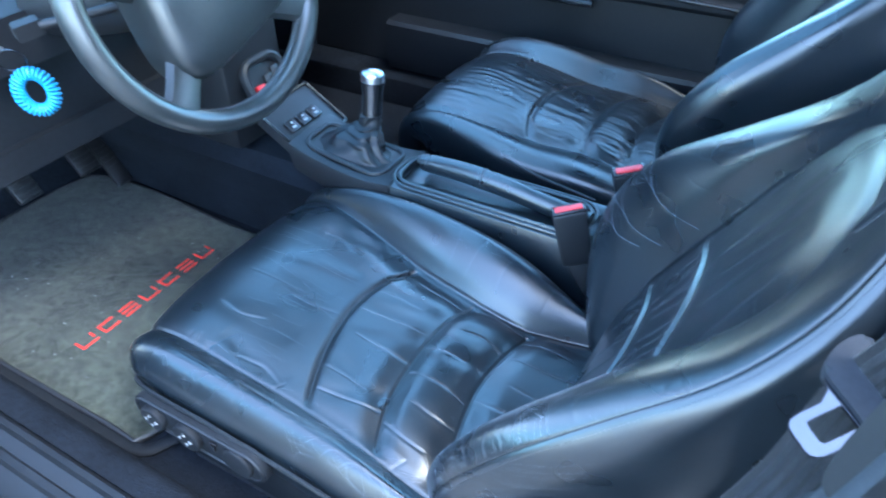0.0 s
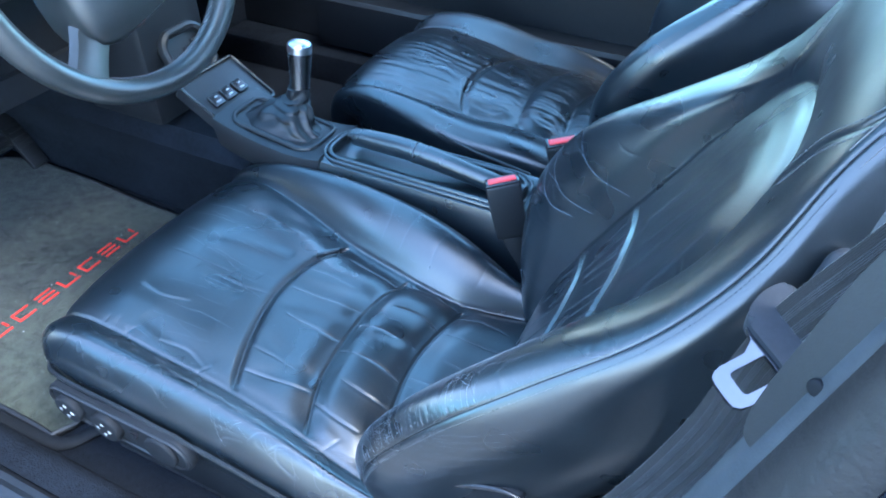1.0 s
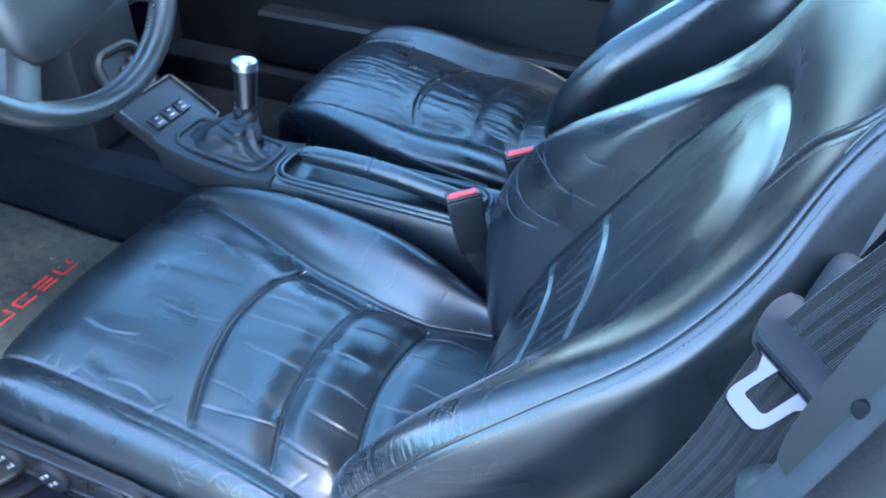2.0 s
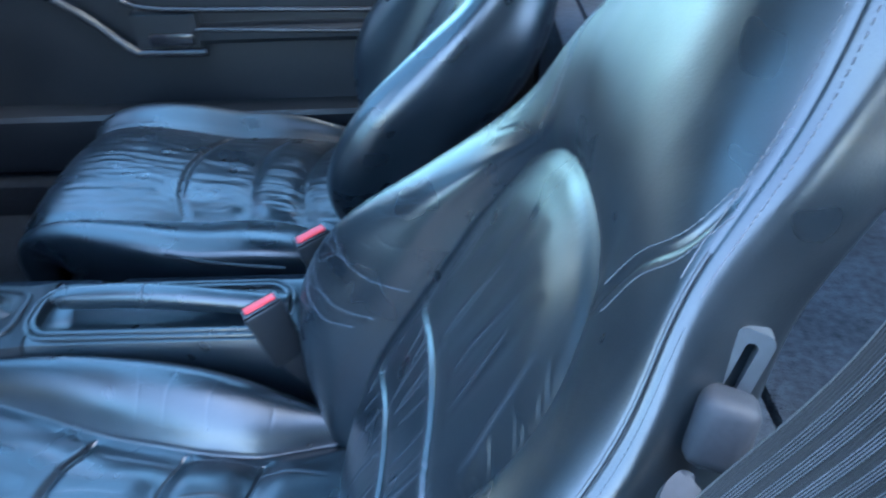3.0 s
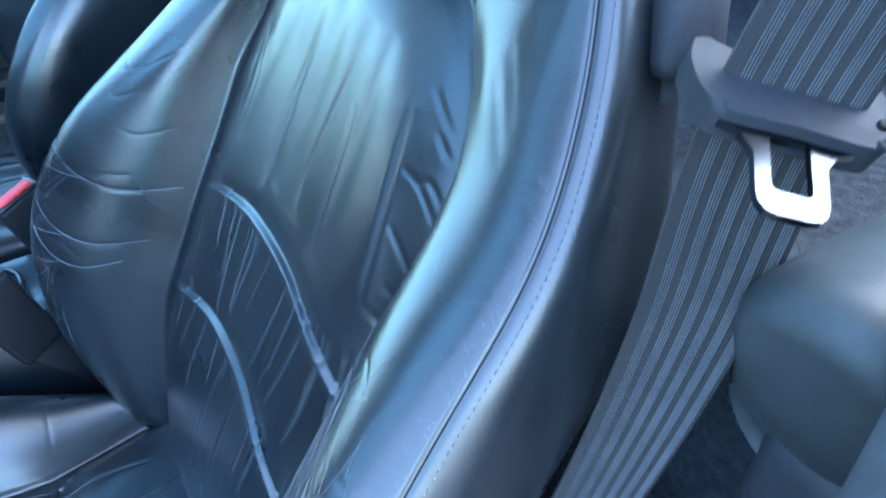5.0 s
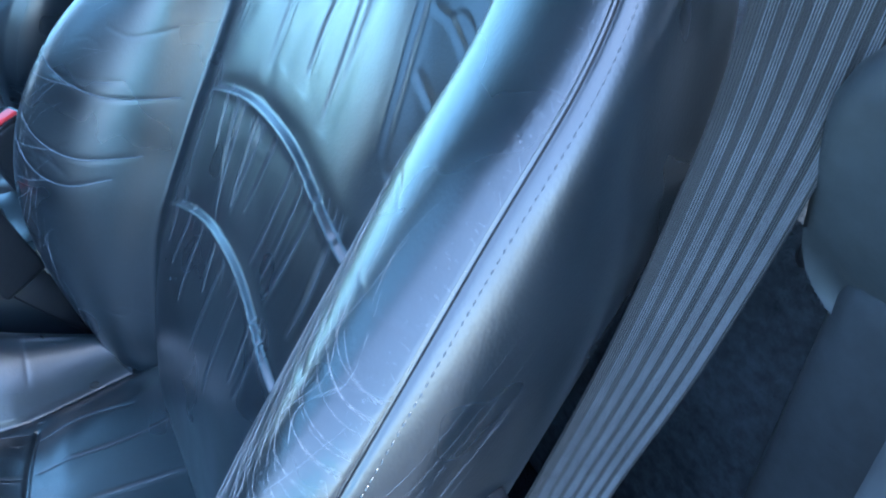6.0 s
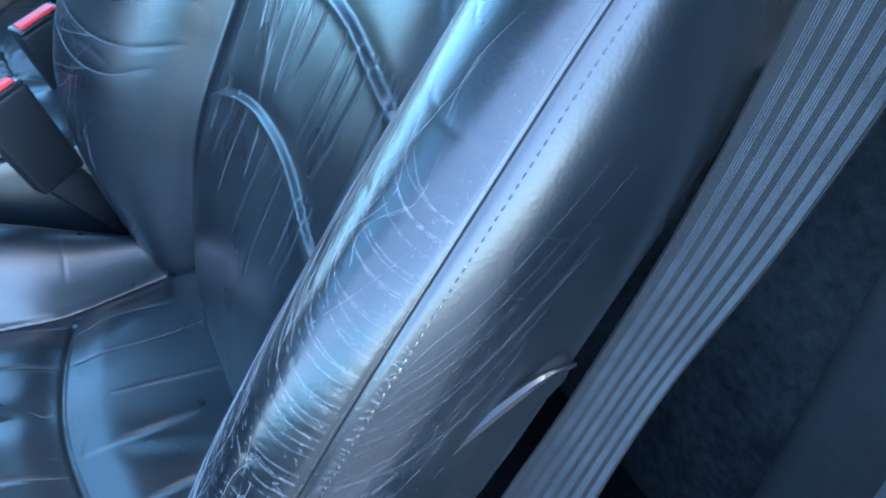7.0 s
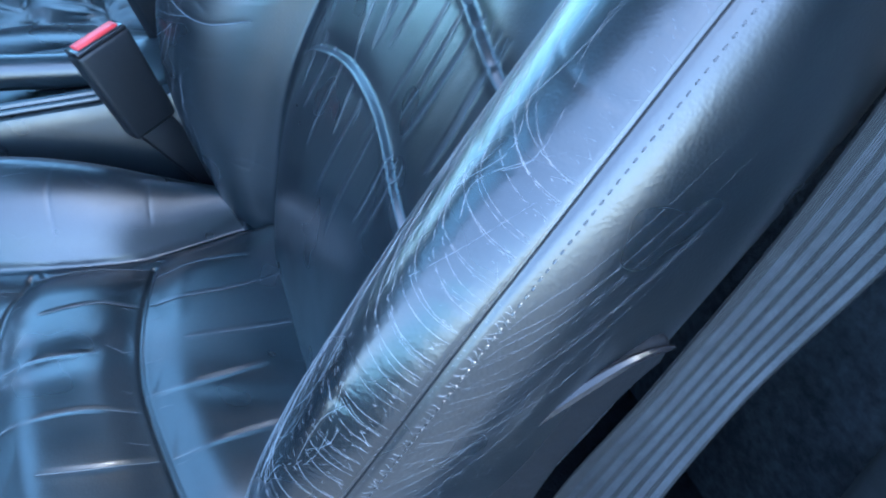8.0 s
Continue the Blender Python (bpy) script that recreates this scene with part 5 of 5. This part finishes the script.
bm = bmesh.new()
sweep([on_wheel(R * math.cos(t), R * math.sin(t)) for t in [2 * math.pi * i / 96 for i in range(96)]], ring(.0155, 16, .0175), closed=True, up=WH.col[2].to_3d(), bm=bm)
part("rim", bm, WHEEL_SKIN, wheel, "leather-wrapped rim")
bm = bmesh.new()
for i in range(150):
    t = 2 * math.pi * i / 150
    rr = R - .0155
    p, q = on_wheel(rr * math.cos(t), rr * math.sin(t), -.003), on_wheel(rr * math.cos(t + .02), rr * math.sin(t + .02), .004)
    sweep([p, q], ring(.0008, 4), up=WH.col[2].to_3d(), bm=bm)
part("stitching", bm, THREAD, wheel)


def spoke(ang, w0, w1):
    bm = bmesh.new()
    t = radians(ang)
    dx, dy = math.cos(t), math.sin(t)
    rows = []
    for i in range(14):
        f = i / 13
        r = .045 + (R - .012 - .045) * f
        wd = w0 + (w1 - w0) * f ** .7 + (.012 * max(0, f - .75) * 4) ** 1.3
        h = -.018 + .018 * f
        th = .012
        row = []
        for u, v in [(wd * c, s) for c, s in ((-1, -.2), (-.8, .6), (0, 1), (.8, .6), (1, -.2), (0, -1))]:
            row.append(bm.verts.new(on_wheel(dx * r - dy * u, dy * r + dx * u, h + th * v)))
        rows.append(row)
    for p, q in zip(rows, rows[1:]):
        for j in range(6):
            bm.faces.new((p[j], p[(j + 1) % 6], q[(j + 1) % 6], q[j]))
    bm.faces.new(rows[0]), bm.faces.new(rows[-1])
    return bm


for ang, w0, w1 in ((40, .032, .028), (160, .032, .028), (-24, .036, .030), (-127, .030, .021)):
    part("spoke", spoke(ang, w0, w1), WHEEL_SKIN, wheel)
WH = WH @ Matrix.Rotation(radians(-8), 4, 'Z')
# padded hub
bm = bmesh.new()
hub = [(-.085, .06), (-.075, .075), (.100, .075), (.120, .05), (.124, .0), (.112, -.034), (.062, -.066), (.008, -.096), (-.030, -.110), (-.054, -.098), (-.070, -.05)]
hub = [(p.x, p.y) for p in spline([(u, v, 0) for u, v in hub], 60, True)]
rows = []
for k, (sc, h) in enumerate(((1.0, -.045), (1.02, -.012), (1.0, .004), (.94, .014), (.80, .0195), (.5, .023), (.2, .0245))):
    rows.append([bm.verts.new(on_wheel(u * sc * 1.14, v * sc, h)) for u, v in hub])
for p, q in zip(rows, rows[1:]):
    for j in range(60):
        bm.faces.new((p[j], p[(j + 1) % 60], q[(j + 1) % 60], q[j]))
bm.faces.new(rows[0][::-1]), bm.faces.new(rows[-1])
part("hub_pad", bm, WHEEL_SKIN, wheel, "padded vinyl hub")
bm = bmesh.new()
outline(rounded(.034, .004, .001, 2), .0235, .0008, WH @ Matrix.Translation((0, -.022, 0)), bm)
outline(rounded(.008, .009, .003, 3), .0240, .0008, WH @ Matrix.Translation((0, -.004, 0)), bm)
part("emblem", bm, RUBBER, wheel, "small dark embossed emblem")
bm = sweep([on_wheel(0, 0, -.03), on_wheel(0, 0, -.08), on_wheel(0, .0, -.20), on_wheel(0, .01, -.33)], ring(.048, 20), up=(0, 1, 0), scale=lambda f: .9 + .25 * f)
part("column_cover", bm, PLASTIC, wheel, "black plastic steering column cover")
bm = tube([(-.36, .09, .655), (-.39, .04, .650), (-.418, .008, .646)], .006, 16)
stalk = part("stalk", bm, PLASTIC, wheel, "black column stalk")
SE = axes((-.428, -.003, .644), (-.3, -.9, -.1), (.2, -.2, 1))
part("stalk_end", outline(rounded(.034, .022, .004, 4), -.008, .016, SE, bevel=.003), PLASTIC, stalk)
bm = outline(rounded(.010, .004, .001, 2), .0082, .0004, SE @ Matrix.Translation((0, .004, 0)))
outline(rounded(.010, .004, .001, 2), .0082, .0004, SE @ Matrix.Translation((.002, -.004, 0)), bm)
part("stalk_mark", bm, WHITE, stalk, "pale printed mark")

# ---------------------------------------------------------------- dashboard
dash = thing("dashboard", (-.75, CENTRE, .40), "black vinyl dashboard with a knee bolster", "dashboard")
bm = extruded([(-.16, .62), (-.155, .56), (-.12, .545), (1.0, .545), (1.0, .62)], -.98, -.56)
part("dash_top", bm, VINYL, dash)
bm = blocks(((-.70, -.155, .40), (-.60, .30, .60)), ((-.70, .452, .42), (-.60, 1.0, .60)), bevel=.02)
part("lower_dash", bm, DARK, dash)
part("knee_roll", extruded([(-.15, .385), (-.15, .43), (.30, .43), (.30, .385)], -.70, -.585), DARK, dash)

# key with its ring and coil
key = thing("key_coil", (-.50, .004, .548), "sky-blue plastic coil wristband on a steel key ring", "key ring")
bm = bmesh.new()
c0 = Vector((-.490, .008, .540))
N, turns = 560, 30
side, upv = Vector((.55, .80, -.05)).normalized(), Vector((-.12, .02, .99)).normalized()
nn = side.cross(upv)
pts = []
for i in range(N):
    t = 2 * math.pi * i / N
    c = c0 + side * .0205 * math.cos(t) + upv * .0265 * math.sin(t)
    rad = (side * math.cos(t) + upv * math.sin(t)).normalized()
    ph = turns * t
    pts.append(c + rad * .0078 * math.cos(ph) + nn * .0078 * math.sin(ph))
sweep(pts, ring(.0020, 6), closed=True, up=nn, bm=bm)
part("coil", bm, BLUE, key, "sky-blue spiral coil")
bm = bmesh.new()
c1 = c0 + upv * .046 - side * .012
sweep([c1 + side * .0175 * math.cos(t) + (upv * .9 + nn * .4) * .0175 * math.sin(t) for t in [2 * math.pi * i / 40 for i in range(40)]], ring(.0013, 6), closed=True, up=nn, bm=bm)
part("split_ring", bm, CHROME, key, "steel split ring")
bm = tube([c1 + upv * .016 - side * .004, c1 + upv * .024 - side * .02, c1 + upv * .02 - side * .05 + Vector((-.05, 0, 0))], .003, 12)
part("key", bm, STEEL, key, "steel key in the lock")

# ---------------------------------------------------------------- pedals
for k, (px, py, pz, lab) in enumerate(((-.90, .115, .190, "clutch"), (-.92, .265, .165, "brake"), (-.95, .335, .13, "throttle"))):
    p = thing("pedal", (px, py, FLOOR), "black rubber-faced %s pedal on its arm" % lab, "pedal", "pedals")
    tilt = pose(px, py, pz, 0, -35, 0)
    bm = blocks(((-.006, -.026 if k < 2 else -.02, -.03 if k < 2 else -.075), (.006, .026 if k < 2 else .02, .03 if k < 2 else .06), tilt), bevel=.004)
    pad = part("pad", bm, RUBBER, p, "ribbed rubber pad")
    for r in range(5):
        zz = -.024 + r * .012
        part("rib", blocks(((.006, -.022 if k < 2 else -.016, zz - .002), (.010, .022 if k < 2 else .016, zz + .002), tilt), bevel=.001, seg=1), RUBBER, pad)
    part("arm", tube([(px - .005, py, pz), (px - .06, py, pz + .10), (px - .08, py, pz + .30)], .008, 14), DARK, p, "dark pedal arm")

# ---------------------------------------------------------------- seat belt
def webbing(path, half):
    """A strap along path: rows of (centre, across). Returns the body and the bmesh of its ribs."""
    body, ribs = bmesh.new(), bmesh.new()
    rows, lines = [], []
    for c, u, nrm in path:
        zig = [(-1 + 2 * i / 92, .0009 + .00028 * (i % 2)) for i in range(1, 92)]
        rows.append([body.verts.new(c + u * k * half + nrm * e) for k, e in [(-1, 0)] + zig + [(1, 0), (.97, -.0009), (0, -.0011), (-.97, -.0009)]])
        ridges = []
        for v in (-.70, -.40, -.10, .20, .50, .80):
            for o in (-.00125, -.00025, .00075, .00175):
                for e in (1, -1):
                    ridges.append([ribs.verts.new(c + u * (v * half + o + k) + nrm * h * e) for k, h in ((-.00026, .0010), (0, .0016), (.00026, .0010))])
        lines.append(ridges)
    for p, q in zip(rows, rows[1:]):
        for j in range(len(p)):
            k = (j + 1) % len(p)
            body.faces.new((p[j], p[k], q[k], q[j]))
    for p, q in zip(lines, lines[1:]):
        for a, b in zip(p, q):
            for j in range(2):
                ribs.faces.new((a[j], a[j + 1], b[j + 1], b[j]))
    return body, ribs


belt = thing("seat_belt", (.36, -.20, .12), "black ribbed seat belt hanging slack from the door pillar", "seat belt")
cen = [((.5853, -.1864, 1.068), (.670, -.723, -.169)), ((.5686, -.1862, .9189), (.683, -.709, -.177)), ((.5462, -.1845, .786), (.712, -.676, -.192)), ((.510, -.177, .680), (.74, -.62, -.22)),
       ((.4955, -.1763, .5902), (.785, -.542, -.299)), ((.4708, -.1736, .4991), (.809, -.406, -.425)), ((.4351, -.1675, .4001), (.764, -.292, -.575)),
       ((.3943, -.1686, .3014), (.489, -.611, -.623)), ((.3685, -.1825, .2098), (.015, -.904, -.426)), ((.350, -.197, .135), (-.503, -.865, 0))]
cp = spline([c for c, _ in cen], 110)
cu = spline([u for _, u in cen], 110)
path = []
for i, (c, u) in enumerate(zip(cp, cu)):
    t = (cp[min(i + 1, 109)] - cp[max(i - 1, 0)]).normalized()
    u = (u - t * u.dot(t)).normalized()
    path.append((c, u, t.cross(u).normalized()))
body, ribs = webbing(path, .0230)
strap = part("webbing", body, BELT, belt, "black woven strap")
tagged(part("rib", ribs, BELT_RIB, strap, "raised woven ribs"), kind="stuff")
# tongue
u = Vector((.755, -.62, -.22)).normalized()
t = Vector((.65, .69, .30))
t = (t - u * t.dot(u)).normalized()
nrm = u.cross(t)
TG = Matrix.Translation((.504, -.185, .681)) @ Matrix((u, t, nrm)).transposed().to_4x4() @ Matrix.Scale(.93, 4)
cover = [(-.0335, .010), (-.0355, .020), (-.033, .030), (-.027, .031), (-.024, .023), (0, .021), (.024, .020), (.029, .026), (.034, .021), (.0345, .008), (.030, -.001), (.022, -.003), (0, -.002), (-.022, -.002), (-.029, .002)]
bm = outline([(p.x, p.y) for p in spline([(a, b, 0) for a, b in cover], 70, True)], -.0065, .013, TG, bevel=.0035)
tongue = part("tongue", bm, SLATE, belt, "black plastic tongue cover")
bm = bmesh.new()
o = [(-.0235, .002), (-.0235, -.0025), (-.0165, -.005), (-.0122, -.012), (-.0119, -.027), (-.0110, -.0310), (-.0088, -.0337), (-.005, -.0345)]
inn = [(-.0068, -.004), (-.0068, -.006), (-.0068, -.008), (-.0068, -.012), (-.0068, -.0215), (-.0066, -.0238), (-.0058, -.0250), (-.004, -.0255)]
o, inn = [q + [(-a, b) for a, b in q[::-1]] for q in (o, inn)]
vo = [[bm.verts.new(TG @ Vector((p[0], p[1], h))) for p in o] for h in (-.0016, .0016)]
vi = [[bm.verts.new(TG @ Vector((p[0], p[1], h))) for p in inn] for h in (-.0016, .0016)]
for i in range(16):
    j = (i + 1) % 16
    for lay, flipped in ((1, False), (0, True)):
        f = (vo[lay][i], vo[lay][j], vi[lay][j], vi[lay][i])
        bm.faces.new(f[::-1] if flipped else f)
    bm.faces.new((vo[0][i], vo[0][j], vo[1][j], vo[1][i]))
    bm.faces.new((vi[0][j], vi[0][i], vi[1][i], vi[1][j]))
bmesh.ops.bevel(bm, geom=[e for e in bm.edges if e.calc_face_angle(0) > 1.0], offset=.0007, segments=2, affect='EDGES', profile=.5)
part("latch_plate", bm, CHROME, tongue, "bright chrome latch plate")
part("rivet", disc(TG @ Vector((.029, .008, .0068)), nrm, .002, .002, 12, .0005), DARK, tongue)
part("anchor", blocks(((.320, -.222, .115), (.370, -.172, .150)), bevel=.005), STEEL, belt, "steel floor anchor")
